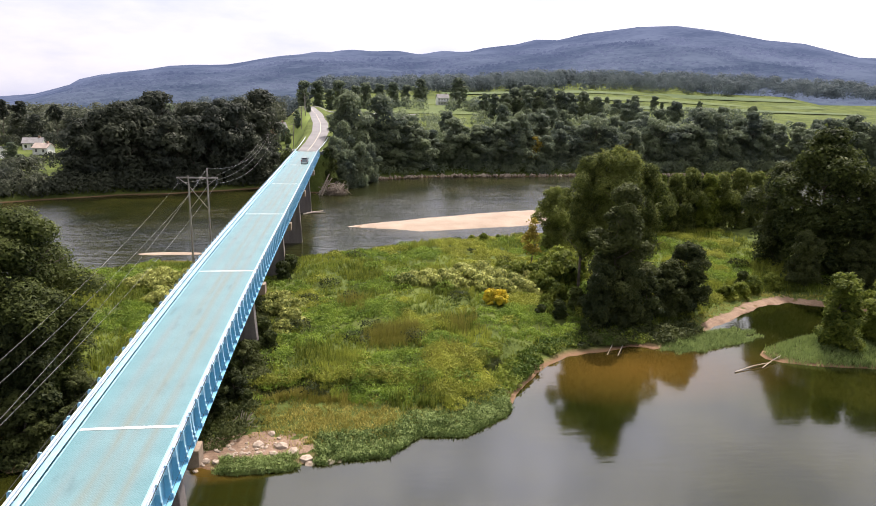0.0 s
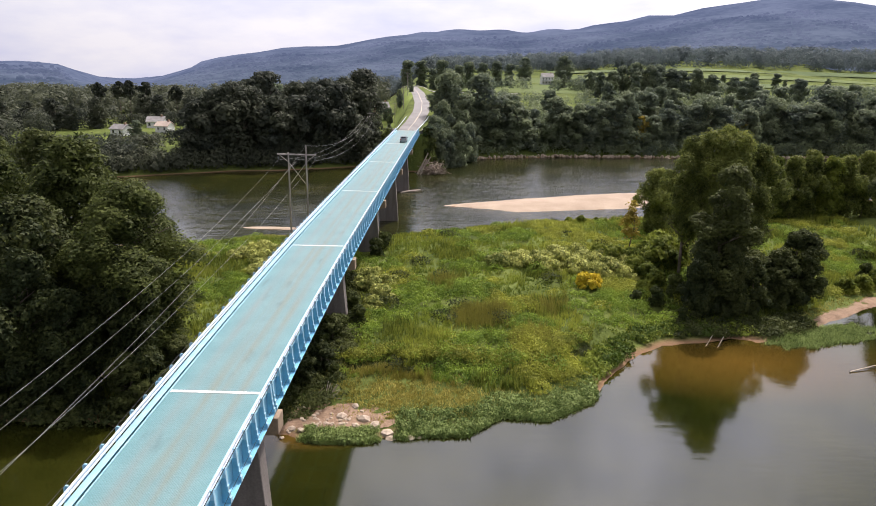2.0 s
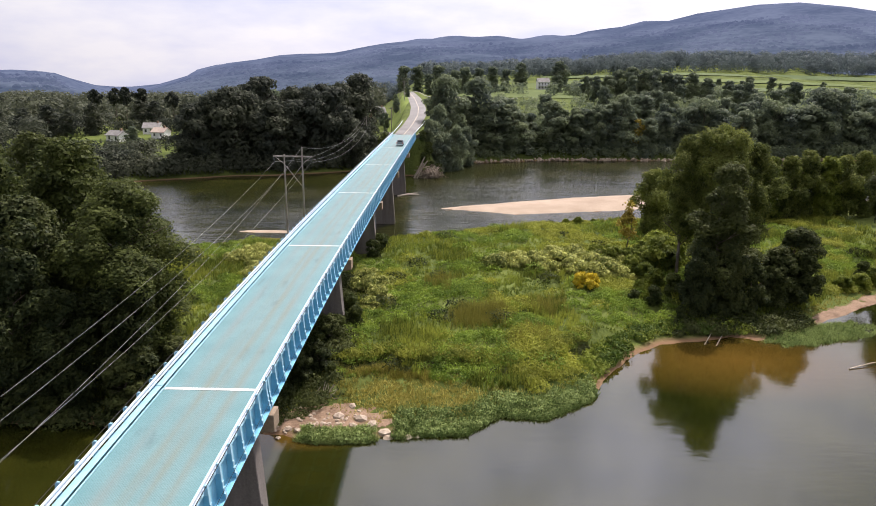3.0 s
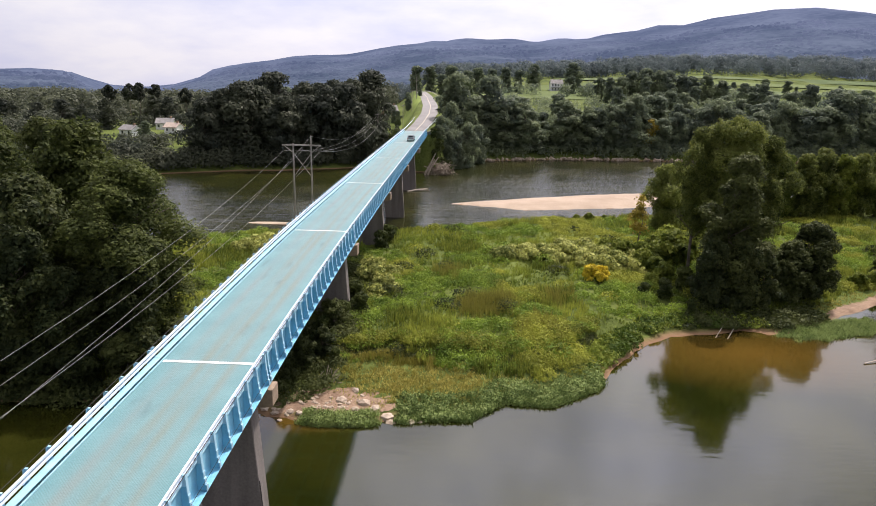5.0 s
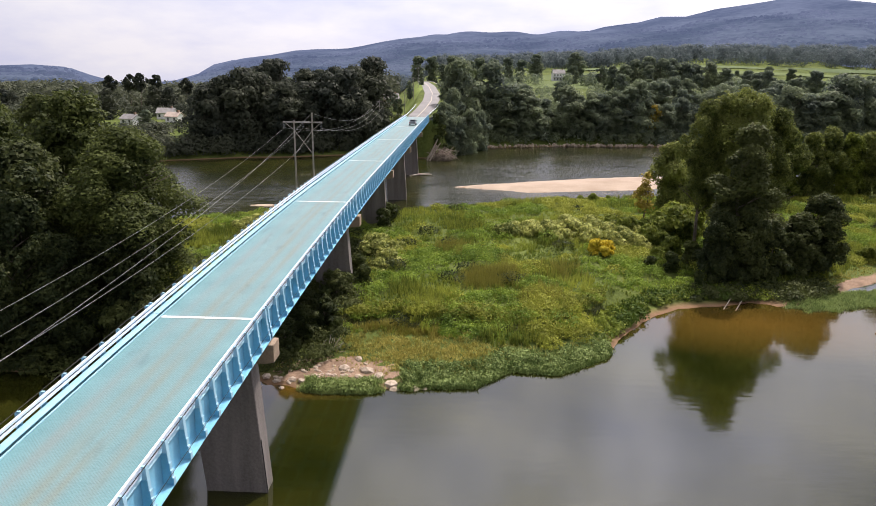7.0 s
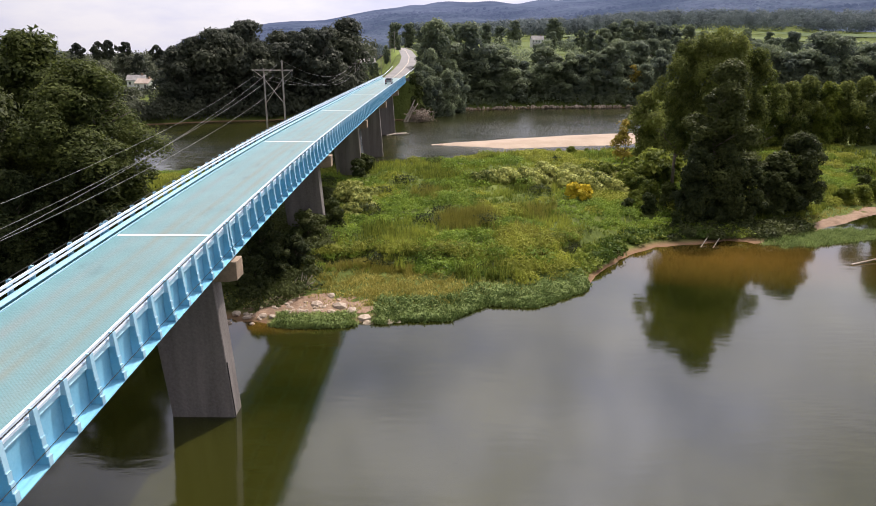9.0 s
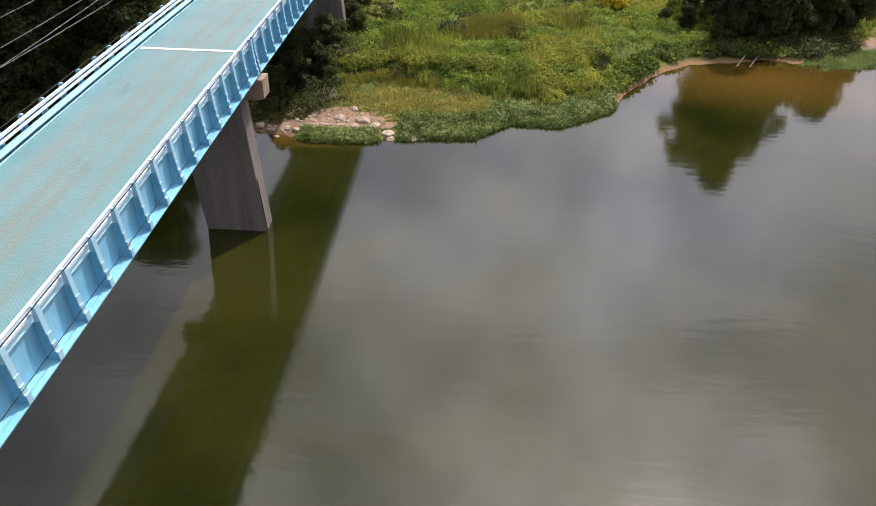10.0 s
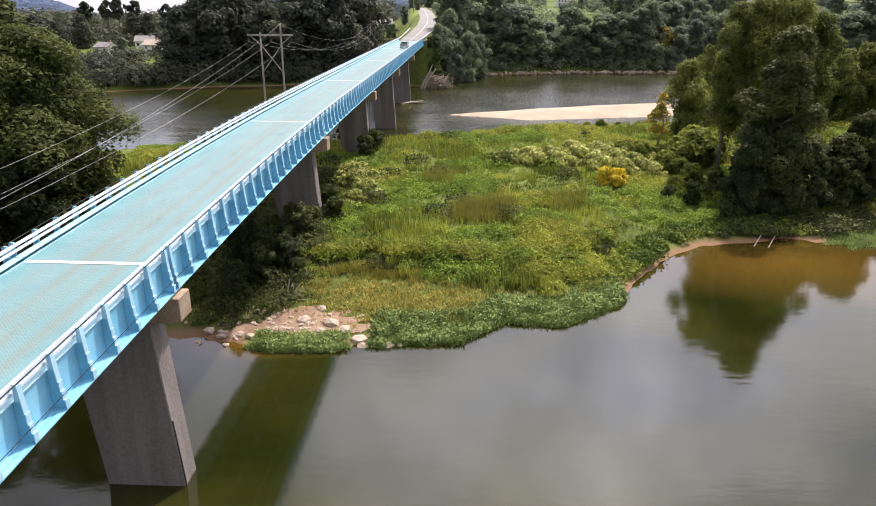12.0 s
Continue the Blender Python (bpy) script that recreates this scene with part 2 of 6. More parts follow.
M_GRASS = leafy("tall_meadow_grass", (0.085, 0.115, 0.020), (0.355, 0.385, 0.066), island=0.2, scale=0.12, clear=0.4)
M_WEED = leafy("green_weeds", (0.060, 0.100, 0.015), (0.29, 0.34, 0.055), island=0.2, scale=0.15, clear=0.35)
M_SEDGE = leafy("blue_green_sedge", (0.075, 0.12, 0.03), (0.27, 0.34, 0.115), island=0.6, scale=0.4)
M_REED = leafy("olive_reeds", (0.11, 0.115, 0.025), (0.31, 0.29, 0.065), island=0.3, scale=0.3)
M_DRYGRASS = leafy("dry_yellow_grass", (0.24, 0.22, 0.045), (0.48, 0.42, 0.12), scale=0.3)
M_KNOT = leafy("pale_knotweed", (0.10, 0.13, 0.028), (0.52, 0.53, 0.16), island=0.4, scale=0.9, clear=0.3)
M_LUSH = leafy("lush_green_weeds", (0.064, 0.115, 0.015), (0.27, 0.37, 0.05), island=0.22, scale=0.3, clear=0.35)
M_RANK = leafy("olive_rank_weeds", (0.105, 0.125, 0.019), (0.37, 0.39, 0.06), island=0.22, scale=0.3, clear=0.35)
M_GOLD = leafy("goldenrod", (0.46, 0.37, 0.03), (0.80, 0.62, 0.05), island=0.2, scale=0.8)
M_YELLOWLEAF = leafy("yellowing_leaves", (0.22, 0.17, 0.03), (0.45, 0.36, 0.06))
for m in (M_GRASS, M_WEED, M_HILLLEAF):  # uneven growth shows as clear patches, on the hills within the painted haze
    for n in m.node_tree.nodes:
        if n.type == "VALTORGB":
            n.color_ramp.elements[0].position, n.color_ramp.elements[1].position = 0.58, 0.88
M_FIELD = material("mown_green_field", (0.085, 0.115, 0.040), (0.130, 0.165, 0.060), 0.9, 0.012, 0.2, 0.0, spec=0.1, coords="World")
M_CROP = material("corn_rows", (0.070, 0.102, 0.042), (0.118, 0.152, 0.068), 0.9, 0.02, 0.3, 0.0, spec=0.1, coords="World")
M_STUBBLE = material("tan_field", (0.30, 0.27, 0.14), (0.42, 0.37, 0.21), 0.9, 0.02, 0.3, 0.0, spec=0.1, coords="World")
M_LAWN = material("lawn", (0.10, 0.145, 0.03), (0.18, 0.23, 0.055), 0.9, 0.06, 1.0, 0.0, spec=0.1, coords="World")
M_WHITEPAINT = material("white_siding", (0.70, 0.70, 0.70), (0.82, 0.82, 0.82), 0.6, 0.5, 6.0, 0.05)
M_ROOF = material("grey_shingles", (0.16, 0.15, 0.15), (0.28, 0.27, 0.27), 0.85, 0.5, 6.0, 0.1)
M_ROOFTAN = material("tan_shingles", (0.34, 0.26, 0.22), (0.48, 0.40, 0.35), 0.85, 0.5, 6.0, 0.1)
M_BRICK = material("brown_siding", (0.20, 0.13, 0.09), (0.32, 0.22, 0.16), 0.8, 0.5, 6.0, 0.1)
M_GLASS = material("dark_window_glass", (0.02, 0.025, 0.03), (0.04, 0.045, 0.05), 0.08, 0.5, 4.0, 0.0, spec=0.8)
M_CARPAINT = material("silver_grey_car_paint", (0.20, 0.22, 0.24), (0.27, 0.29, 0.31), 0.3, 0.5, 6.0, 0.0, metal=0.4, spec=0.6)
M_BLUECAR = material("dark_blue_car_paint", (0.02, 0.03, 0.09), (0.03, 0.05, 0.13), 0.3, 0.5, 6.0, 0.0, spec=0.6)
M_TYRE = material("black_rubber", (0.015, 0.015, 0.015), (0.03, 0.03, 0.03), 0.85, 2.0, 9.0, 0.1)
M_CHROME = material("chrome", (0.55, 0.55, 0.56), (0.7, 0.7, 0.7), 0.2, 1.0, 6.0, 0.0, metal=1.0)
M_TAIL = material("red_tail_lamp", (0.35, 0.01, 0.01), (0.5, 0.03, 0.02), 0.25, 1.0, 6.0, 0.0)

# brown wheel tracks, dark blotches and the open holes of the grid
t = M_DECK.node_tree
d_geo, d_sep = t.nodes.new("ShaderNodeNewGeometry"), t.nodes.new("ShaderNodeSeparateXYZ")
t.links.new(d_geo.outputs["Position"], d_sep.inputs[0])


def deck_math(kind, a, b=0.0, c=0.0):
    n = t.nodes.new("ShaderNodeMath")
    n.operation = kind
    for i, val in enumerate((a, b, c)):
        if isinstance(val, (int, float)):
            n.inputs[i].default_value = val
        else:
            t.links.new(val, n.inputs[i])
    return n.outputs[0]


d_x = deck_math("ABSOLUTE", d_sep.outputs["X"])
d_tracks = 0.0
for d_at in (-1.95, -0.35, 0.55, 2.05):
    d_off = deck_math("ABSOLUTE", deck_math("SUBTRACT", d_sep.outputs["X"], d_at))
    d_tracks = deck_math("MAXIMUM", d_tracks, deck_math("SUBTRACT", 1.0, deck_math("MULTIPLY", d_off, 1.7)))
d_wear = deck_math("ADD", 0.45, deck_math("MULTIPLY", d_tracks, 0.75))
d_map, d_streak, d_blot = t.nodes.new("ShaderNodeMapping"), t.nodes.new("ShaderNodeTexNoise"), t.nodes.new("ShaderNodeTexNoise")
d_map.inputs["Scale"].default_value = (0.8, 0.07, 1.0)
d_streak.inputs["Scale"].default_value, d_streak.inputs["Detail"].default_value = 1.0, 5
d_blot.inputs["Scale"].default_value, d_blot.inputs["Detail"].default_value = 1.0, 3
d_long = t.nodes.new("ShaderNodeMapping")
d_long.inputs["Scale"].default_value = (0.75, 0.22, 1.0)
t.links.new(d_geo.outputs["Position"], d_map.inputs["Vector"]), t.links.new(d_map.outputs[0], d_streak.inputs["Vector"])
t.links.new(d_geo.outputs["Position"], d_long.inputs["Vector"]), t.links.new(d_long.outputs[0], d_blot.inputs["Vector"])
d_edge = deck_math("SUBTRACT", 1.0, deck_math("MULTIPLY", deck_math("MAXIMUM", deck_math("SUBTRACT", d_x, 2.3), 0.0), 1.1))
d_fac = deck_math("MULTIPLY", deck_math("MULTIPLY", d_wear, d_streak.outputs["Fac"]), deck_math("MAXIMUM", d_edge, 0.0))
d_brown = t.nodes.new("ShaderNodeMix")
d_brown.data_type, d_brown.clamp_factor = "RGBA", True
d_brown.inputs["B"].default_value = (0.160, 0.225, 0.225, 1)
d_ramp = next(n for n in t.nodes if n.type == "VALTORGB")
t.links.new(deck_math("MULTIPLY", d_fac, 1.35), d_brown.inputs["Factor"]), t.links.new(d_ramp.outputs[0], d_brown.inputs["A"])
d_hole = deck_math("MULTIPLY", deck_math("SINE", deck_math("MULTIPLY", d_sep.outputs["X"], math.tau / 0.17)), deck_math("SINE", deck_math("MULTIPLY", d_sep.outputs["Y"], math.tau / 0.17)))
d_dark = deck_math("MULTIPLY", deck_math("GREATER_THAN", d_hole, 0.30), 0.26)
d_spot = deck_math("MINIMUM", deck_math("MULTIPLY", deck_math("MAXIMUM", deck_math("SUBTRACT", d_blot.outputs["Fac"], 0.63), 0.0), 3.2), 0.36)
# narrow brown streaks dragged along the middle by tyres
d_drag = t.nodes.new("ShaderNodeTexNoise")
d_drag.inputs["Scale"].default_value, d_drag.inputs["Detail"].default_value = 1.0, 6
d_thin = t.nodes.new("ShaderNodeMapping")
d_thin.inputs["Scale"].default_value = (0.9, 0.08, 1.0)
t.links.new(d_geo.outputs["Position"], d_thin.inputs["Vector"]), t.links.new(d_thin.outputs[0], d_drag.inputs["Vector"])
d_line = 0.0
for d_at, d_wide in ((-0.4, 1.5), (0.65, 1.7), (2.0, 2.2)):
    d_off = deck_math("ABSOLUTE", deck_math("SUBTRACT", d_sep.outputs["X"], d_at))
    d_line = deck_math("MAXIMUM", d_line, deck_math("SUBTRACT", 1.0, deck_math("MULTIPLY", d_off, d_wide)))
d_line = deck_math("MULTIPLY", d_line, deck_math("MULTIPLY", deck_math("MAXIMUM", deck_math("SUBTRACT", d_drag.outputs["Fac"], 0.35), 0.0), 2.0))
d_rust = t.nodes.new("ShaderNodeMix")
d_rust.data_type, d_rust.clamp_factor = "RGBA", True
d_rust.inputs["B"].default_value = (0.165, 0.180, 0.122, 1)
t.links.new(d_line, d_rust.inputs["Factor"]), t.links.new(d_brown.outputs["Result"], d_rust.inputs["A"])
d_out = t.nodes.new("ShaderNodeMix")
d_out.data_type = "RGBA"
d_out.inputs["B"].default_value = (0.04, 0.06, 0.06, 1)
t.links.new(deck_math("MAXIMUM", d_dark, d_spot), d_out.inputs["Factor"]), t.links.new(d_rust.outputs["Result"], d_out.inputs["A"])
t.links.new(d_out.outputs["Result"], t.nodes["Principled BSDF"].inputs["Base Color"])

# soil and litter: muddy at the waterline, weedy above it
M_GROUND = material("weedy_soil", (0.045, 0.065, 0.015), (0.13, 0.16, 0.04), 0.95, 0.08, 1.2, 0.5, spec=0.1, coords="World")
t = M_GROUND.node_tree
g_geo, g_sep = t.nodes.new("ShaderNodeNewGeometry"), t.nodes.new("ShaderNodeSeparateXYZ")
t.links.new(g_geo.outputs["Position"], g_sep.inputs[0])
g_band = t.nodes.new("ShaderNodeMapRange")
g_band.inputs["From Min"].default_value, g_band.inputs["From Max"].default_value = 0.12, 0.42
t.links.new(g_sep.outputs["Z"], g_band.inputs["Value"])
g_mix = t.nodes.new("ShaderNodeMix")
g_mix.data_type = "RGBA"
g_mix.inputs["A"].default_value = (0.20, 0.125, 0.075, 1)
g_ramp = next(n for n in t.nodes if n.type == "VALTORGB")
t.links.new(g_band.outputs[0], g_mix.inputs["Factor"]), t.links.new(g_ramp.outputs[0], g_mix.inputs["B"])
t.links.new(g_mix.outputs["Result"], t.nodes["Principled BSDF"].inputs["Base Color"])

# murky olive water, mirror-like, with wind ripples that come and go
M_WATER = bpy.data.materials.new("murky_river_water")
M_WATER.use_nodes = True
t = M_WATER.node_tree
p = t.nodes["Principled BSDF"]
p.inputs["Roughness"].default_value, p.inputs["IOR"].default_value = 0.075, 1.6
v_geo = t.nodes.new("ShaderNodeNewGeometry")
v_tint, v_rip, v_patch = (t.nodes.new("ShaderNodeTexNoise") for _ in range(3))
v_tint.inputs["Scale"].default_value, v_tint.inputs["Detail"].default_value = 0.06, 6
v_rip.inputs["Scale"].default_value, v_rip.inputs["Detail"].default_value = 0.7, 4
v_patch.inputs["Scale"].default_value, v_patch.inputs["Detail"].default_value = 0.03, 2
v_map = t.nodes.new("ShaderNodeMapping")
v_map.inputs["Scale"].default_value = (0.55, 1.6, 1.0)
t.links.new(v_geo.outputs["Position"], v_map.inputs["Vector"])
t.links.new(v_geo.outputs["Position"], v_tint.inputs["Vector"]), t.links.new(v_map.outputs[0], v_rip.inputs["Vector"])
t.links.new(v_geo.outputs["Position"], v_patch.inputs["Vector"])
v_ramp = t.nodes.new("ShaderNodeValToRGB")
v_ramp.color_ramp.elements[0].position, v_ramp.color_ramp.elements[0].color = 0.38, (0.0100, 0.0128, 0.0018, 1)
v_ramp.color_ramp.elements[1].position, v_ramp.color_ramp.elements[1].color = 0.64, (0.0265, 0.0275, 0.0045, 1)
t.links.new(v_tint.outputs["Fac"], v_ramp.inputs["Fac"])
# stirred-up clay in the shallow pool and by the gravel
v_clay = None
for at, wide in (((58.0, 40.0, 0), (0.046, 0.088, 0)), ((2.0, 17.0, 0), (0.16, 0.4, 0))):
    v_at, v_in = t.nodes.new("ShaderNodeVectorMath"), t.nodes.new("ShaderNodeVectorMath")
    v_at.operation, v_in.operation = "SUBTRACT", "MULTIPLY"
    v_at.inputs[1].default_value, v_in.inputs[1].default_value = at, wide
    t.links.new(v_geo.outputs["Position"], v_at.inputs[0]), t.links.new(v_at.outputs[0], v_in.inputs[0])
    v_len = t.nodes.new("ShaderNodeVectorMath")
    v_len.operation = "LENGTH"
    t.links.new(v_in.outputs[0], v_len.inputs[0])
    v_soft = t.nodes.new("ShaderNodeMapRange")
    v_soft.inputs["From Min"].default_value, v_soft.inputs["From Max"].default_value = 0.0, 1.15
    v_soft.inputs["To Min"].default_value, v_soft.inputs["To Max"].default_value = 1.0, 0.0
    t.links.new(v_len.outputs["Value"], v_soft.inputs["Value"])
    v_mix = t.nodes.new("ShaderNodeMix")
    v_mix.data_type = "RGBA"
    v_mix.inputs["B"].default_value = (0.096, 0.056, 0.010, 1)
    t.links.new(v_soft.outputs[0], v_mix.inputs["Factor"])
    t.links.new(v_clay or v_ramp.outputs[0], v_mix.inputs["A"])
    v_clay = v_mix.outputs["Result"]
t.links.new(v_clay, p.inputs["Base Color"])
v_sep, v_far = t.nodes.new("ShaderNodeSeparateXYZ"), t.nodes.new("ShaderNodeMapRange")
t.links.new(v_geo.outputs["Position"], v_sep.inputs[0]), t.links.new(v_sep.outputs["Y"], v_far.inputs["Value"])
v_far.inputs["From Min"].default_value, v_far.inputs["From Max"].default_value = 95.0, 135.0
v_far.inputs["To Min"].default_value, v_far.inputs["To Max"].default_value = 0.028, 0.6
v_rough = t.nodes.new("ShaderNodeMapRange")  # the running river is rougher than the pool
v_rough.inputs["From Min"].default_value, v_rough.inputs["From Max"].default_value = 95.0, 135.0
v_rough.inputs["To Min"].default_value, v_rough.inputs["To Max"].default_value = 0.075, 0.18
t.links.new(v_sep.outputs["Y"], v_rough.inputs["Value"]), t.links.new(v_rough.outputs[0], p.inputs["Roughness"])
v_bump = t.nodes.new("ShaderNodeBump")
v_bump.inputs["Distance"].default_value = 0.8
v_amp = t.nodes.new("ShaderNodeMath")
v_amp.operation = "MULTIPLY"
t.links.new(v_far.outputs[0], v_amp.inputs[0]), t.links.new(v_patch.outputs["Fac"], v_amp.inputs[1])
t.links.new(v_amp.outputs[0], v_bump.inputs["Strength"])
v_map2, v_rif = t.nodes.new("ShaderNodeMapping"), t.nodes.new("ShaderNodeTexNoise")
v_map2.inputs["Scale"].default_value = (0.22, 1.1, 1.0)
v_rif.inputs["Scale"].default_value, v_rif.inputs["Detail"].default_value = 0.24, 3
t.links.new(v_geo.outputs["Position"], v_map2.inputs["Vector"]), t.links.new(v_map2.outputs[0], v_rif.inputs["Vector"])
v_sum = t.nodes.new("ShaderNodeMath")
v_sum.operation = "MULTIPLY_ADD"
v_sum.inputs[1].default_value = 1.1
t.links.new(v_rif.outputs["Fac"], v_sum.inputs[0]), t.links.new(v_rip.outputs["Fac"], v_sum.inputs[2])
t.links.new(v_sum.outputs[0], v_bump.inputs["Height"]), t.links.new(v_bump.outputs[0], p.inputs["Normal"])


# ---- mesh helpers ----
def box(bm, x0, x1, y0, y1, z0, z1):
    vs = [bm.verts.new((x, y, z)) for x in (x0, x1) for y in (y0, y1) for z in (z0, z1)]
    for f in ((0, 1, 3, 2), (4, 6, 7, 5), (0, 4, 5, 1), (2, 3, 7, 6), (0, 2, 6, 4), (1, 5, 7, 3)):
        bm.faces.new([vs[i] for i in f])


def tube(bm, a, b, r0, r1, sides=7):
    """A tapered round stick from a to b."""
    a, b = Vector(a), Vector(b)
    q = (b - a).to_track_quat("Z", "Y")
    rings = []
    for c, r in ((a, r0), (b, r1)):
        rings.append([bm.verts.new(c + q @ Vector((r * math.cos(i * math.tau / sides), r * math.sin(i * math.tau / sides), 0))) for i in range(sides)])
    for i in range(sides):
        j = (i + 1) % sides
        bm.faces.new((rings[0][i], rings[0][j], rings[1][j], rings[1][i]))
    bm.faces.new(rings[1])
    bm.faces.new(rings[0][::-1])


def prism(bm, outline, y0, y1):
    """A plate: an outline in x and z, from y0 to y1."""
    a = [bm.verts.new((x, y0, z)) for x, z in outline]
    b = [bm.verts.new((x, y1, z)) for x, z in outline]
    n = len(a)
    bm.faces.new(a)
    bm.faces.new(b[::-1])
    for i in range(n):
        bm.faces.new((a[i], b[i], b[(i + 1) % n], a[(i + 1) % n]))


def to_mesh(name, bm, mat, bevel=0.0):
    if bevel:
        bmesh.ops.bevel(bm, geom=bm.edges[:], offset=bevel, segments=1, affect="EDGES")
    bmesh.ops.recalc_face_normals(bm, faces=bm.faces[:])
    me = bpy.data.meshes.new(name)
    bm.to_mesh(me)
    bm.free()
    me.materials.append(mat)
    return me


def part(name, bm, mat, parent=None, label="", bevel=0.0):
    ob = new(name, to_mesh(name, bm, mat, bevel))
    ob.parent = parent
    return tagged(ob, label)


def array_mesh(name, verts, faces, mat, smooth=False):
    """A mesh from numpy arrays of corners and of three- or four-cornered faces."""
    me = bpy.data.meshes.new(name)
    k = faces.shape[1]
    me.vertices.add(len(verts)), me.loops.add(faces.size), me.polygons.add(len(faces))
    me.vertices.foreach_set("co", np.asarray(verts, np.float32).ravel())
    me.loops.foreach_set("vertex_index", np.asarray(faces, np.int32).ravel())
    me.polygons.foreach_set("loop_start", np.arange(0, faces.size, k, dtype=np.int32))
    me.polygons.foreach_set("use_smooth", np.full(len(faces), smooth))
    me.update(calc_edges=True)
    me.materials.append(mat)
    return me


def empty(name, x, y, z, label, category, group="", turn=0.0):
    ob = new(name)
    ob.matrix_world = pose(x, y, z, 0, 0, turn)
    return tagged(ob, label, category, group)


def soft(v, a, b):
    u = np.clip((v - a) / (b - a), 0, 1)
    return u * u * (3 - 2 * u)


def ripple(x, y, size, seed=0.0):
    """Smooth uneven waves of about that size, between -1 and 1."""
    k = math.tau / size
    return (np.sin(k * (x * 0.83 + y * 0.41) + seed) + np.sin(k * (y * 0.97 - x * 0.35) * 1.31 + 2.1 * seed)
            + np.sin(k * (x * 0.52 - y * 0.78) * 1.73 + 3.7 * seed)) / 3


# ---- the land ----
HERE_X, HERE_Y = 18.0, -47.0
NEAR_SHORE = ((-400, -25, 0, 4, 9, 15, 20, 24, 29, 35, 39, 44, 48, 60, 68, 79, 92, 101, 112, 140, 400),
              (30, 19, 17.5, 16.3, 16.5, 18.3, 18.6, 23, 22.4, 27, 34, 41, 44.5, 47.5, 47.5, 56.5, 66, 69, 63, 66, 80))
BACK_SHORE = ((-400, -120, -60, -36, -24, -12, 0, 10, 28, 43, 57, 80, 130, 200, 400),
              (60, 80, 92, 98, 106, 104, 105, 110, 119, 126, 130, 138, 160, 185, 240))
FAR_SHORE = ((-700, -200, -110, -78, -63, -47, -20, 0, 11, 35, 60, 109, 200, 500, 900),
             (60, 140, 174, 191, 199, 203, 217, 230, 241, 249, 258, 262, 272, 300, 330))
ROAD_Y = (205, 212, 235, 265, 300, 360, 450, 462)
ROAD_X = (0, 0, 1.6, 2.6, 1.2, -4, -13, -14)
ROAD_Z = (14.6, 14.72, 16.4, 18.6, 20.6, 22.8, 23.6, 23.7)
# skyline of the wooded ridge, by bearing
RIDGE_AZ = (-90, -60, -40, -33.3, -31.3, -29.9, -27.7, -24, -18.3, -13.4, -9.7, -5.5, -1.2, 5.5, 10, 16, 21, 25, 28.5, 32.8, 38.8, 60, 90)
RIDGE_EL = (-1.2, -1.0, -0.3, -0.16, -0.05, -0.15, -1.15, -1.1, 0.6, 1.25, 1.6, 2.5, 2.98, 2.95, 3.35, 4.2, 4.95, 5.2, 4.95, 4.15, 3.0, 2.2, 1.5)


def sandbar_depth(x, y):
    """How far a place lies inside the sandbar's edge."""
    low = np.interp(x, (14, 20, 27, 36, 50, 64, 90, 112), (143.2, 142.2, 140.2, 136.8, 140.5, 144, 154, 168))
    high = np.interp(x, (14, 20, 40, 59, 76, 100, 112), (143.4, 147.5, 158, 166, 171.5, 176, 168))
    return np.minimum(y - low, high - y) + 0.6 * ripple(x, y, 16.0, 1.3)


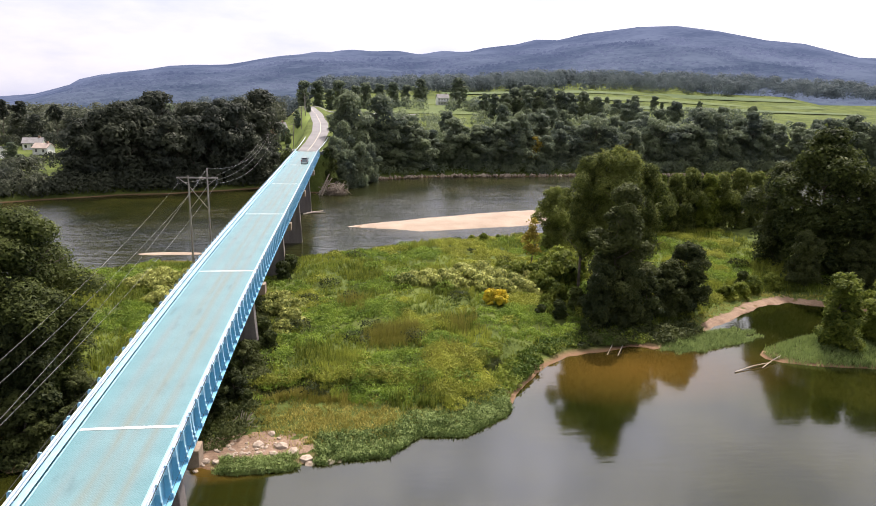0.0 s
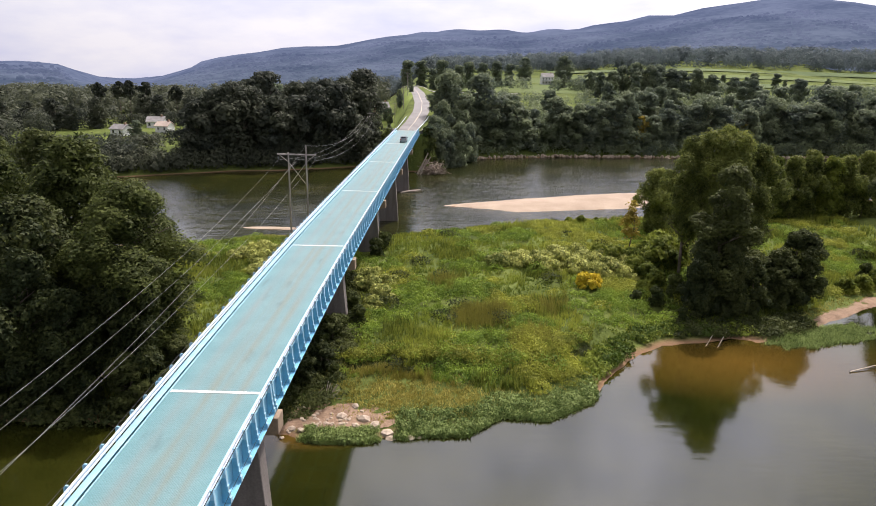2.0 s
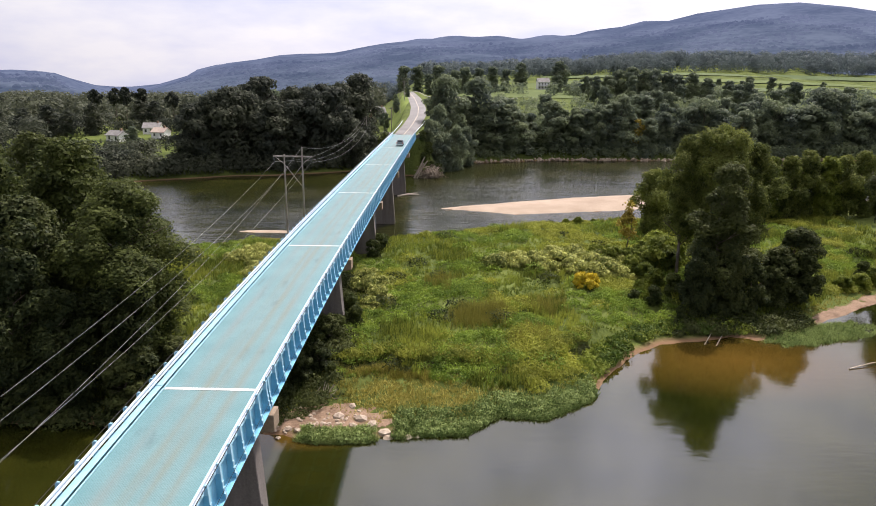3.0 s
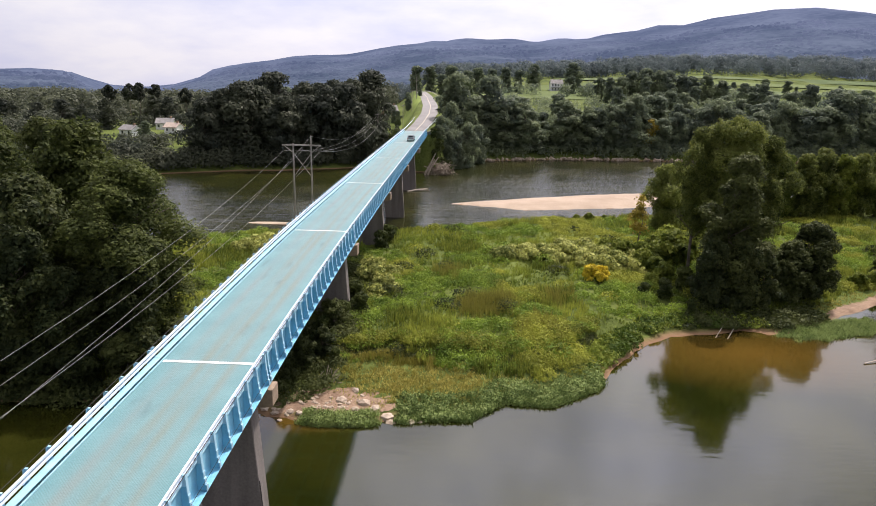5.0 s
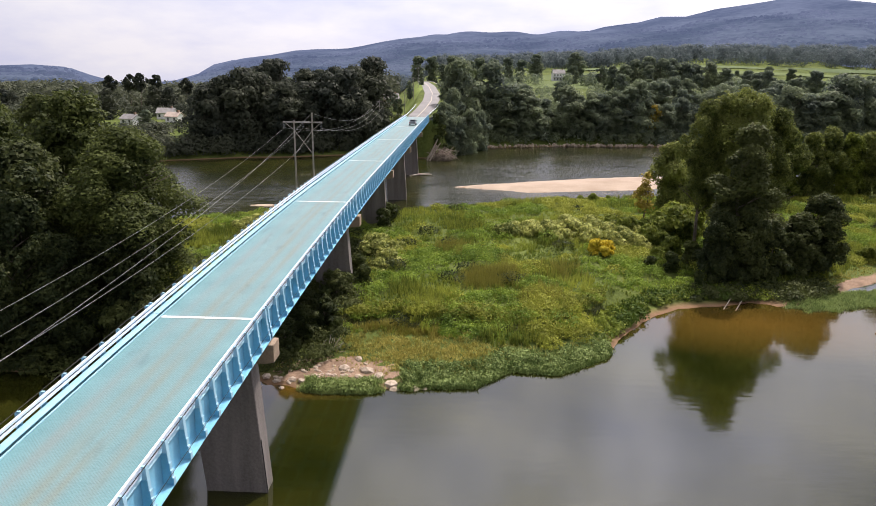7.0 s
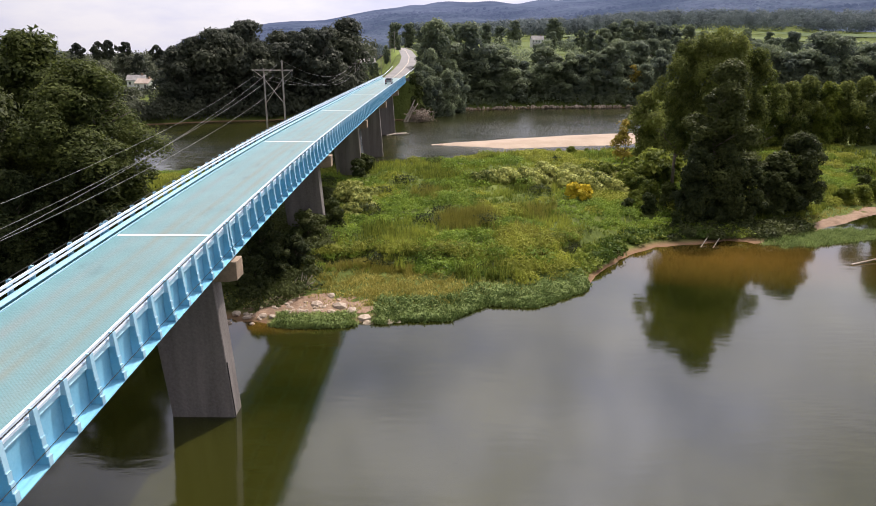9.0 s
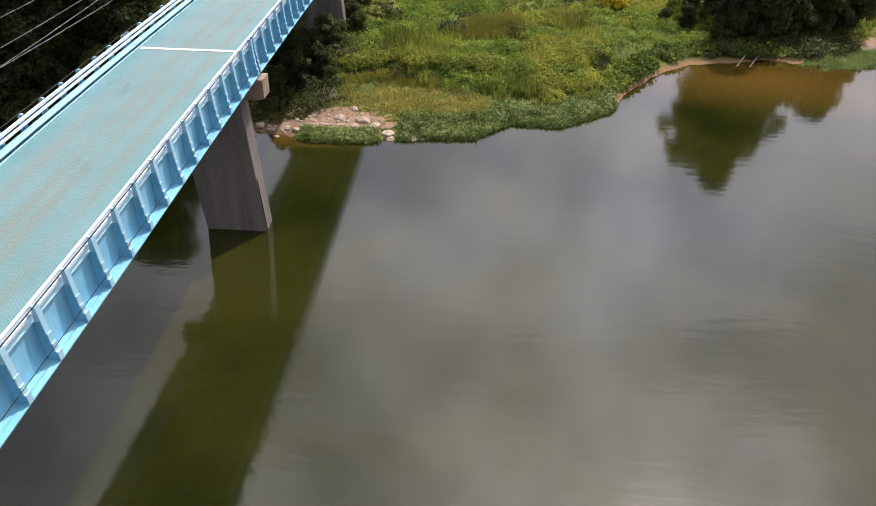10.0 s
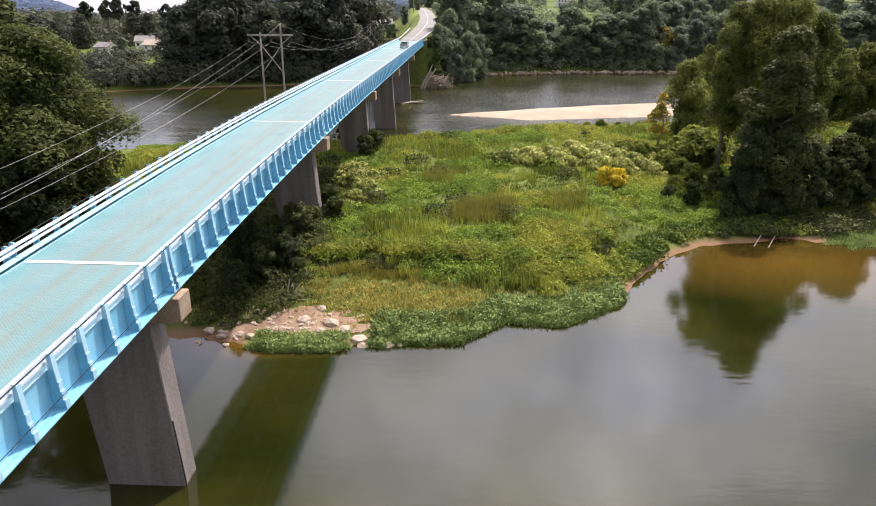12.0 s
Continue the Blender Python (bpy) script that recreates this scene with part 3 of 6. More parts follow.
def land(x, y):
    """Height of the ground, river bed included."""
    x, y = np.asarray(x, float), np.asarray(y, float)
    near, back, far = np.interp(x, *NEAR_SHORE), np.interp(x, *BACK_SHORE), np.interp(x, *FAR_SHORE)
    d = np.minimum(y - near, back - y) + 0.8 * ripple(x, y, 9.0) + 0.45 * ripple(x, y, 3.1, 0.6)
    rise = np.interp(d, (-6, 0, 1.5, 6, 14, 30), (-1.8, 0, 0.35, 0.9, 1.9, 2.3))
    isle = 1 - np.abs(x - 104) / 25 - ((y - 45 - (x - 104) * 0.09) / 9) ** 2
    h = np.maximum(rise + soft(d, 4, 14) * (0.35 * ripple(x, y, 13.0, 1.0) + 0.28 * ripple(x, y, 5.2, 2.4)), np.interp(isle, (-0.5, 0, 0.15, 1), (-1.8, 0, 0.5, 0.9)))
    step = soft(y - np.interp(x, (-10, 3, 10, 18, 26, 33, 40), (29, 30.5, 32, 31.5, 32.5, 36, 44)) + 0.7 * ripple(x, y, 6.0, 0.9), 0, 1.3)
    h = h + 0.9 * step * soft(x, -8, 0) * (1 - soft(x, 38, 48)) * soft(back - y, 3, 14)
    bar = sandbar_depth(x, y)
    h = np.maximum(h, np.interp(bar, (-4, 0, 2, 7), (-1.8, 0, 0.18, 0.5)))
    spit = 1 - np.hypot((x + 25) / 8, (y - 112) / 1.6)
    h = np.maximum(h, np.interp(spit, (-0.6, 0, 1), (-1.8, 0, 0.35)))
    f = y - far + 1.2 * ripple(x, y, 21.0, 2.0)
    bank = np.interp(f, (-8, 0, 2, 12, 25, 60, 110, 200, 330, 480), (-1.8, 0, 0.6, 4.0, 5.5, 10, 15, 19, 22, 30))
    flat = np.interp(f, (-8, 0, 2, 10, 40, 120, 300, 600), (-1.8, 0, 0.8, 3.6, 5.0, 6.5, 4.0, -4.0))
    side = soft(x, -60, -12)
    bank = flat * (1 - side) + (bank + soft(f, 200, 480) * np.clip(x, 0, 260) * 0.045 * (1 - soft(x, 260, 520))) * side
    h = np.maximum(h, bank)
    nb = np.interp(-95 + 2 * ripple(x, y, 25) - y, (-8, 0, 8, 40, 200), (-1.8, 0, 4, 9, 12))
    h = np.maximum(h, nb)
    # causeway up to the bridge end, and the road that climbs from it
    rx, rz = np.interp(y, ROAD_Y, ROAD_X), np.interp(y, ROAD_Y, ROAD_Z)
    way = (1 - soft(np.abs(x - rx), 5.5, 15)) * soft(y, 206, 213) * (1 - soft(y, 470, 520))
    h = h * (1 - way) + (rz - 0.12) * way
    # hills
    dx, dy = x - HERE_X, y - HERE_Y
    r, az = np.hypot(dx, dy), np.degrees(np.arctan2(dx, dy))
    top = 34.5 + 2000 * np.tan(np.radians(np.interp(az, RIDGE_AZ, RIDGE_EL))) - 1
    up = np.interp(r, (640, 800, 1100, 1500, 2000, 2600, 4800), (0, 0.03, 0.22, 0.58, 1.0, 0.8, 0.4)) * (dy > 0) * soft(np.abs(az), 118, 95)
    base = h * (1 - soft(r, 640, 1500))
    base = base - 70 * soft(r, 1000, 2600) * soft(az, -30, -27.8) * (1 - soft(az, -23.5, -20)) * (dy > 0)
    knobs = 9 * ripple(x, y, 260, 0.7) + 5 * ripple(x, y, 110, 1.9)
    return base + (up * top + soft(r, 700, 1300) * knobs * up)


def spaced(lo, hi, a, b, step, grow=1.16):
    """Lines that lie close between a and b and ever wider beyond."""
    mid, left, right, s = list(np.arange(a, b, step)), [], [], step
    v = a
    while v > lo:
        s = min(s * grow, 160)
        v -= s
        left.append(v)
    v, s = mid[-1], step
    while v < hi:
        s = min(s * grow, 160)
        v += s
        right.append(v)
    return np.array(left[::-1] + mid + right)


def sheet(xs, ys, lift=0.0):
    gx, gy = np.meshgrid(xs, ys)
    v = np.stack([gx.ravel(), gy.ravel(), land(gx, gy).ravel() + lift], 1)
    n, m = len(xs), len(ys)
    i = (np.arange(m - 1)[:, None] * n + np.arange(n - 1)[None, :]).ravel()
    return v, np.stack([i, i + 1, i + n + 1, i + n], 1)


v, f = sheet(spaced(-4200, 4200, -60, 130, 1.6), spaced(-3000, 4300, 10, 262, 1.6))
ground_mesh = array_mesh("ground", v, f, M_GROUND, True)
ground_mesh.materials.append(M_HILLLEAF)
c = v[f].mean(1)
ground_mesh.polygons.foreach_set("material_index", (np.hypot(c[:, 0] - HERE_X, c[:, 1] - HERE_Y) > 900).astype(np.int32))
tagged(new("ground", ground_mesh), "weedy river island, banks and wooded hills", "ground", kind="structure")

bm = bmesh.new()
bmesh.ops.create_grid(bm, x_segments=60, y_segments=60, size=1)
bmesh.ops.transform(bm, matrix=Matrix.Translation((60, 110, 0)) @ Matrix.Diagonal((760, 225, 1, 1)), verts=bm.verts)
tagged(part("water", bm, M_WATER), "murky olive river, calm and mirror-like", "river", kind="structure")


def field(name, xs, ys, mat, label, lift=0.35, keep=None):
    v, f = sheet(xs, ys, lift)
    if keep:
        c = v[f].mean(1)
        f = f[keep(c[:, 0], c[:, 1])]
    return tagged(new(name, array_mesh(name, v, f, mat, True)), label, "field", kind="structure")


field("sandbar", np.arange(10, 116, 1.5), np.arange(132, 180, 1.5), M_SAND, "pale sandbar lying in the river", 0.03,
      lambda x, y: sandbar_depth(x, y) > -0.7)
field("gravel_spit", np.arange(-35, -15, 0.8), np.arange(109, 115, 0.8), M_SAND, "pink gravel spit at the island's end", 0.03,
      lambda x, y: 1 - np.hypot((x + 25) / 8, (y - 112) / 1.6) > -0.1)

field("gravel_bank", np.arange(-4, 12.5, 0.2), np.arange(16.8, 24, 0.2), M_GRAVEL, "pinkish gravel at the bridge's foot", 0.04,
      lambda x, y: np.hypot((x - 5.6) / 6.4, (y - 20.2) / 2.7) + 0.3 * ripple(x, y, 3.0) + 0.2 * ripple(x, y, 1.1, 0.4) < 1)

field("shore_sand", np.arange(76, 112, 0.6), np.arange(54, 74, 0.6), M_GRAVEL, "strip of pinkish sand on the pool's shore", 0.04,
      lambda x, y: np.abs(y - np.interp(x, *NEAR_SHORE) - 1.0 + 0.7 * ripple(x, y, 5.0)) < 1.5)

# ---- road beyond the bridge ----
ys = np.concatenate([np.arange(212.3, 300, 2.5), np.arange(300, 462, 6)])
rx, rz = np.interp(ys, ROAD_Y, ROAD_X), np.interp(ys, ROAD_Y, ROAD_Z)


def ribbon(name, off0, off1, lift, mat, label, lo=0, hi=None):
    a, b = ys[lo:hi], len(ys[lo:hi])
    v = np.concatenate([np.stack([rx[lo:hi] + o, a, rz[lo:hi] + lift], 1) for o in (off0, off1)])
    i = np.arange(b - 1)
    return tagged(new(name, array_mesh(name, v, np.stack([i, i + b, i + b + 1, i + 1], 1), mat)), label, "road", kind="structure")


ribbon("road", -3.7, 3.7, 0.06, M_ASPHALT, "worn grey asphalt road climbing from the bridge")
ribbon("road_line", -0.05, 0.14, 0.075, M_LINE, "worn pale yellow centre line")

tagged(field("cross_road", np.arange(-46, 70, 4.0), np.arange(462, 470, 3.5), M_ASPHALT, "pale asphalt road crossing behind", 0.35), category="road", kind="structure")
field("field_green", np.arange(14, 150, 6), np.arange(480, 640, 8), M_FIELD, "bright green mown field", 0.4)
field("field_tan", np.arange(-75, -22, 6), np.arange(475, 620, 8), M_STUBBLE, "tan stubble field", 0.5)
field("lawn", np.arange(-13, -4.6, 1.5), np.arange(224, 400, 4), M_LAWN, "mown lawn beside the road", 0.15)
for i, (a, b) in enumerate(((560, 590), (620, 650), (672, 702))):
    field("crop_strip", np.arange(110, 520, 10), np.arange(a, b, 6), M_CROP if i % 2 == 0 else M_FIELD, "strip of corn on the far slope", 0.8)


# ---- the bridge ----
def deck_z(y):
    """Top of the deck along the bridge: a long vertical curve."""
    if y < -20:
        return 13.133 - 0.934 * (1 - math.exp((y + 20) / 20))
    if y < 60:
        return 15 - 1.05 * ((60 - y) / 60) ** 2
    return 15 - 0.3 * ((y - 60) / 160) ** 2


def run(bm, outline, y0, y1, steps=8):
    """A long member: an outline in x and z carried along the deck's curve."""
    rings = []
    for k in range(steps + 1):
        y = y0 + (y1 - y0) * k / steps
        rings.append([bm.verts.new((x, y, deck_z(y) + z)) for x, z in outline])
    n = len(outline)
    for a, b in zip(rings, rings[1:]):
        for i in range(n):
            bm.faces.new((a[i], a[(i + 1) % n], b[(i + 1) % n], b[i]))
    bm.faces.new(rings[0])
    bm.faces.new(rings[-1][::-1])


def rect(x0, x1, z0, z1, s=1):
    return [(s * x0, z0), (s * x1, z0), (s * x1, z1), (s * x0, z1)]


def post_mesh(s):
    """Stepped bracket on the outer face of the girder, shade painted into its blue."""
    bm = bmesh.new()
    prism(bm, [(s * x, z) for x, z in ((4.095, -1.475), (4.66, -1.475), (4.66, -1.10), (4.58, -1.02), (4.58, -0.72), (4.52, -0.64), (4.52, -0.34), (4.47, -0.26), (4.47, 0.235), (4.15, 0.235), (4.15, 0.195), (4.095, 0.195))], -0.035, 0.035)
    return to_mesh("post", bm, M_BRACKET)


def flange_mesh(s):
    """Upper post with its outer flange, painted pale for sunlight, leaning in towards its top."""
    bm = bmesh.new()
    prism(bm, [(s * x, z) for x, z in ((4.475, -0.24), (4.515, -0.24), (4.44, 0.95), (4.40, 0.95))], -0.13, 0.13)
    for x, z0, z1 in ((4.524, -0.66, -0.25), (4.584, -1.04, -0.68), (4.664, -1.47, -1.06)):
        prism(bm, rect(x, x + 0.03, z0, z1, s), -0.13, 0.13)
        prism(bm, rect(x - 0.07, x - 0.004, z1 - 0.02, z1 + 0.01, s), -0.13, 0.13)
    prism(bm, [(s * x, z) for x, z in ((4.16, 0.24), (4.45, 0.24), (4.40, 0.93), (4.20, 0.93))], -0.02, 0.02)
    prism(bm, rect(4.20, 4.395, 0.935, 0.965, s), -0.07, 0.07)
    return to_mesh("flange", bm, M_POST)


POSTS = {s: (post_mesh(s), flange_mesh(s)) for s in (1, -1)}
ENDS = (-123, -82, -41, 0, 41, 82, 123.5, 166, 212)
for y0, y1 in zip(ENDS, ENDS[1:]):
    span = empty("bridge_span", 0, 0, 0, "pale blue steel girder span with an open grid deck", "bridge span", "spans of the bridge")
    a, b = y0 + 0.03, y1 - 0.03
    bm = bmesh.new()
    run(bm, [(-3.5, -0.16), (3.5, -0.16), (3.5, 0), (-3.5, 0)], a, b, 16)
    part("deck", bm, M_DECK, span, "aqua steel grid deck with brown wheel tracks")
    bm = bmesh.new()
    for x in (-2.4, 0, 2.4):
        run(bm, rect(x - 0.1, x + 0.1, -0.75, -0.165), a, b)
    n = round((y1 - y0) / 4.1)
    for k in range(1, n):
        y = y0 + (y1 - y0) * k / n
        zz = deck_z(y)
        box(bm, -4.05, 4.05, y - 0.12, y + 0.12, zz - 1.1, zz - 0.76)
    part("floor_beam", bm, M_STEEL, span)
    for s in (1, -1):
        bm = bmesh.new()
        run(bm, rect(4.06, 4.09, -1.48, 0.195, s), a, b, 16)
        web = part("girder_web", bm, M_STEEL, span)
        bm = bmesh.new()
        run(bm, rect(3.80, 4.67, -1.53, -1.48, s), a, b, 16)
        part("bottom_flange", bm, M_STEEL, web)
        bm = bmesh.new()
        run(bm, rect(3.64, 4.14, 0.2, 0.24, s), a, b, 16)
        part("top_flange", bm, M_KERB, web, "pale aqua ledge")
        bm = bmesh.new()
        run(bm, rect(3.503, 3.60, -0.1, 0.08, s), a, b, 16)
        part("kerb", bm, M_KERB, span)
        for z0, z1 in ((0.78, 0.92), (0.50, 0.62)):
            bm = bmesh.new()
            run(bm, [(s * x, z) for x, z in ((4.02, z0), (4.15, z0), (4.15, z1), (4.11, z1 + 0.02), (4.06, z1 + 0.02), (4.02, z1))], a, b, 16)
            part("rail", bm, M_RAIL, span)
        bm = bmesh.new()
        run(bm, rect(4.60, 4.62, -0.86, -0.835, s), a, b, 16)
        part("conduit", bm, M_TYRE, span, "thin dark conduit along the brackets")
        bm = bmesh.new()
        run(bm, rect(4.38, 4.42, 0.97, 1.0, s), a, b, 16)
        part("hand_wire", bm, M_TYRE, span, "thin dark top rail")
        n = round((y1 - y0) / 2.05)
        for k in range(n):
            y = y0 + 0.3 + (y1 - y0 - 0.6) * k / (n - 1)
            o, lip = new("post", POSTS[s][0]), new("flange", POSTS[s][1])
            o.parent, o.location = span, (0, y, deck_z(y))
            lip.parent = o
for y in ENDS[1:-1] + (212.15,):
    bm = bmesh.new()
    run(bm, rect(-3.46, 3.46, 0.004, 0.03), y - 0.17, y + 0.17, 1)
    tagged(part("joint_plate", bm, M_JOINT), "white steel expansion joint plate across the deck", "joint plate", "joints of the bridge")

# ---- piers ----
for y in ENDS[1:-1]:
    zt = deck_z(y) - 1.55
    g = float(land(2.0, y))
    foot = min(g, 0) - 1.6
    pier = empty("bridge_pier", 0, y, foot, "weathered concrete bridge pier with a wall column", "bridge pier", "piers of the bridge")
    bm = bmesh.new()
    prism(bm, [(-0.5, 0), (4.15, 0), (3.25, zt - foot - 1.63), (-1.7, zt - foot - 1.63)], -0.85, 0.85)
    part("column", bm, M_CONCRETE, pier, "stained grey concrete column", 0.06)
    bm = bmesh.new()
    hh = zt - foot - 1.4
    prism(bm, [(4.158, 0.3), (4.20, 0.3), (4.20 - 0.9 * 0.55, hh * 0.55), (4.158 - 0.9 * 0.55, hh * 0.55)], -0.80, -0.70)
    part("nosing", bm, M_TYRE, pier, "dark steel nosing on the corner")
    bm = bmesh.new()
    h0, h1 = zt - foot - 1.62, zt - foot - 0.14
    prism(bm, [(-5.0, h0 + 0.1), (-4.4, h0), (4.4, h0), (5.0, h0 + 0.1), (5.0, h1), (-5.0, h1)], -0.75, 0.75)
    part("cap_beam", bm, M_CAP, pier, "tan concrete cap beam", 0.04)
    for x in (-4.3, 4.3):
        bm = bmesh.new()
        box(bm, x - 0.3, x + 0.3, -0.5, 0.5, h1, h1 + 0.12)
        part("bearing", bm, M_WOODPOLE, pier)
for y, s in ((-123.6, -1), (212.8, 1)):
    bm = bmesh.new()
    box(bm, -6, 6, y - 0.55, y + 0.55, 0.5, deck_z(y) - 0.03)
    box(bm, -6, -5.4, min(y, y + s * 6), max(y, y + s * 6), 3, deck_z(y) + 0.3)
    box(bm, 5.4, 6, min(y, y + s * 6), max(y, y + s * 6), 3, deck_z(y) + 0.3)
    tagged(part("abutment", bm, M_CONCRETE), "grey concrete bridge abutment", "abutment", kind="structure")


# ---- plants ----
def leaves(rng, centres, radii, count, size, flat=0.95, squash=0.8, low=-0.55):
    """Many small leaves on the shells of a crown's clumps. Returns corners and faces."""
    centres, radii = np.asarray(centres, float), np.asarray(radii, float)
    w = radii ** 2
    k = rng.choice(len(radii), count, p=w / w.sum())
    d = rng.normal(size=(count, 3))
    d[:, 2] = np.where(d[:, 2] < low, -d[:, 2], d[:, 2])
    d /= np.linalg.norm(d, axis=1)[:, None]
    c = centres[k] + d * (radii[k] * rng.uniform(0.6, 1.0, count) ** 0.6 * rng.choice((1.0, 1.0, 1.0, 1.13, 1.3), count))[:, None] * (1, 1, squash)
    nrm = d * flat + rng.normal(size=(count, 3)) * 0.4 + (0, 0, 0.15)
    nrm /= np.linalg.norm(nrm, axis=1)[:, None]
    u = np.cross(nrm, rng.normal(size=(count, 3)))
    u /= np.linalg.norm(u, axis=1)[:, None] + 1e-9
    w2 = np.cross(nrm, u)
    s = (size * rng.uniform(0.55, 1.35, count))[:, None]
    tip, side = u * s, w2 * s * rng.uniform(0.35, 0.6, count)[:, None]
    v = np.stack([c - tip * 0.9 + side * 1.5, c - tip * 0.9 - side * 1.5, c + tip * 1.25], 1).reshape(-1, 3)
    i = np.arange(count) * 3
    return v, np.stack([i, i + 1, i + 2], 1)


def trunk_mesh(rng, h, r, limbs, spread, start=0.25):
    bm = bmesh.new()
    p, lean = Vector((0, 0, -0.6)), Vector((rng.normal() * 0.03, rng.normal() * 0.03, 0))
    knots = []
    n = 5
    for k in range(n):
        q = Vector((lean.x * h * (k + 1) / n + rng.normal() * 0.015 * h, lean.y * h * (k + 1) / n + rng.normal() * 0.015 * h, h * 0.8 * (k + 1) / n))
        tube(bm, p, q, r * (1 - k / n * 0.8), r * (1 - (k + 1) / n * 0.8))
        knots.append((p, q))
        p = q
    for k in range(limbs):
        u = rng.uniform(start, 0.98)
        a, b = knots[min(int(u * n), n - 1)]
        s = a.lerp(b, (u * n) % 1)
        az, ln = k * 2.4 + rng.uniform(-0.4, 0.4), spread * rng.uniform(0.5, 0.95) * (1.1 - u * 0.6)
        e = s + Vector((math.cos(az) * ln, math.sin(az) * ln, ln * rng.uniform(0.4, 0.9)))
        tube(bm, s, e, r * 0.32, r * 0.08, 5)
        tube(bm, s.lerp(e, 0.5), s.lerp(e, 0.5) + Vector((math.cos(az + 1) * ln * 0.4, math.sin(az + 1) * ln * 0.4, ln * 0.4)), r * 0.16, r * 0.05, 4)
    return to_mesh("trunk", bm, M_BARK)


def crown_mesh(rng, h, w, bottom, clumps, count, size, mat, peak=0.6, spray=0.0):
    """A crown between bottom and h: lobes round an uneven egg, each of several clumps, covered with leaves.
    With spray the lobes are smaller and more, and their clumps stand upright."""
    cs, rs = [], []
    lobes = max(5, int(clumps / (8 - 4 * spray)))
    for k in range(lobes):
        u = (k + rng.uniform(0.1, 0.9)) / lobes
        wide = w / 2 * math.sin(math.pi * min(0.97, 0.16 + 0.82 * u ** peak)) ** 0.8
        big = w * rng.uniform(0.19, 0.29) * (1.12 - 0.35 * u) * (1 - 0.32 * spray)
        az, rad = k * 2.4 + rng.uniform(-0.5, 0.5), max(0.0, wide * math.sqrt(rng.uniform(0.2, 1)) - big * 0.7)
        mid = np.array((math.cos(az) * rad, math.sin(az) * rad, min(bottom + (h - bottom) * u, h - big * 0.85)))
        for _ in range(8):
            d = rng.normal(size=3) + (0, 0, 0.35)
            d /= np.linalg.norm(d)
            r = big * rng.uniform(0.42, 0.66) * (1 - 0.2 * spray)
            cs.append(mid + d * (big - r * 0.6) * (1, 1, 0.85 + 0.25 * spray))
            rs.append(r)
    v, f = leaves(rng, cs, rs, count, size, flat=1.9 if size > 0.3 else 0.95, squash=0.8 + 0.75 * spray)
    return array_mesh("crown", v, f, mat)


KINDS = {}


def tree_kind(key, seed, h, w, bottom, clumps, count, size, mat, r=0.3, limbs=9, peak=0.6, spray=0.0):
    rng = np.random.default_rng(seed)
    KINDS[key] = (trunk_mesh(rng, h, r, limbs, w * 0.45), crown_mesh(rng, h, w, bottom, clumps, count, size, mat, peak, spray))


def roadside(x, y):
    """The open ground with house, poles and lawn between the woods and the road."""
    return 214 < y < 440 and -15 - (y - 230) * 0.115 < x < float(np.interp(y, ROAD_Y, ROAD_X)) + 6


def plant(key, x, y, scale=1.0, turn=0.0, name="tree", label="leafy broadleaf tree", group="trees", wide=1.0, sink=0.0, z=None):
    if name == "tree" and scale > 0.35 and roadside(x, y):
        return None
    g = float(land(x, y)) if z is None else z
    ob = new(name)
    ob.matrix_world = pose(x, y, g - sink, 0, 0, turn) @ Matrix.Diagonal((scale * wide, scale * wide, scale, 1))
    tagged(ob, label, "shrub" if name in ("bush", "shrub") else "tree", group)
    for nm, me in zip(("trunk", "crown"), KINDS[key]):
        c = new(nm, me)
        c.parent = ob
    return ob


tree_kind("big_a", 1, 24, 15, 2.0, 170, 82000, 0.155, M_BROADLEAF, 0.42, 12, 1.3, 0.5)
tree_kind("big_b", 2, 26, 16, 1.0, 180, 30000, 0.27, M_BROADLEAF, 0.45, 12, 1.4, 0.5)
# big_c's leaves are darkened to paint in the shade of the left trees
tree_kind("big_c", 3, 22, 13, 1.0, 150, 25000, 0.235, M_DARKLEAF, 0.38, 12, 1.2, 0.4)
tree_kind("big_d", 12, 27.5, 15.5, 8, 140, 62000, 0.17, M_POOLLEAF, 0.45, 12, 1.3, 0.3)
tree_kind("big_e", 14, 25.5, 12.5, 8, 110, 42000, 0.17, M_POOLLEAF, 0.4, 12, 1.2, 0.4)
tree_kind("vine", 15, 22, 9.5, 0.2, 150, 48000, 0.165, M_DARKLEAF, 0.35, 9, 0.85, 0.5)
tree_kind("pine", 16, 26, 11, 16, 60, 3600, 0.45, M_VALLEY, 0.3, 10, 1.0, 1.0)
tree_kind("yellow", 13, 8, 4.5, 2.2, 22, 900, 0.22, M_YELLOWLEAF, 0.12, 16, 1.2)
tree_kind("sun_a", 4, 14, 10, 0.6, 100, 18000, 0.21, M_POOLLEAF, 0.25, 10, 1.4, 0.3)
tree_kind("sun_b", 5, 12, 8, 0.5, 90, 16000, 0.2, M_SUNLEAF, 0.22, 10, 1.3, 0.45)
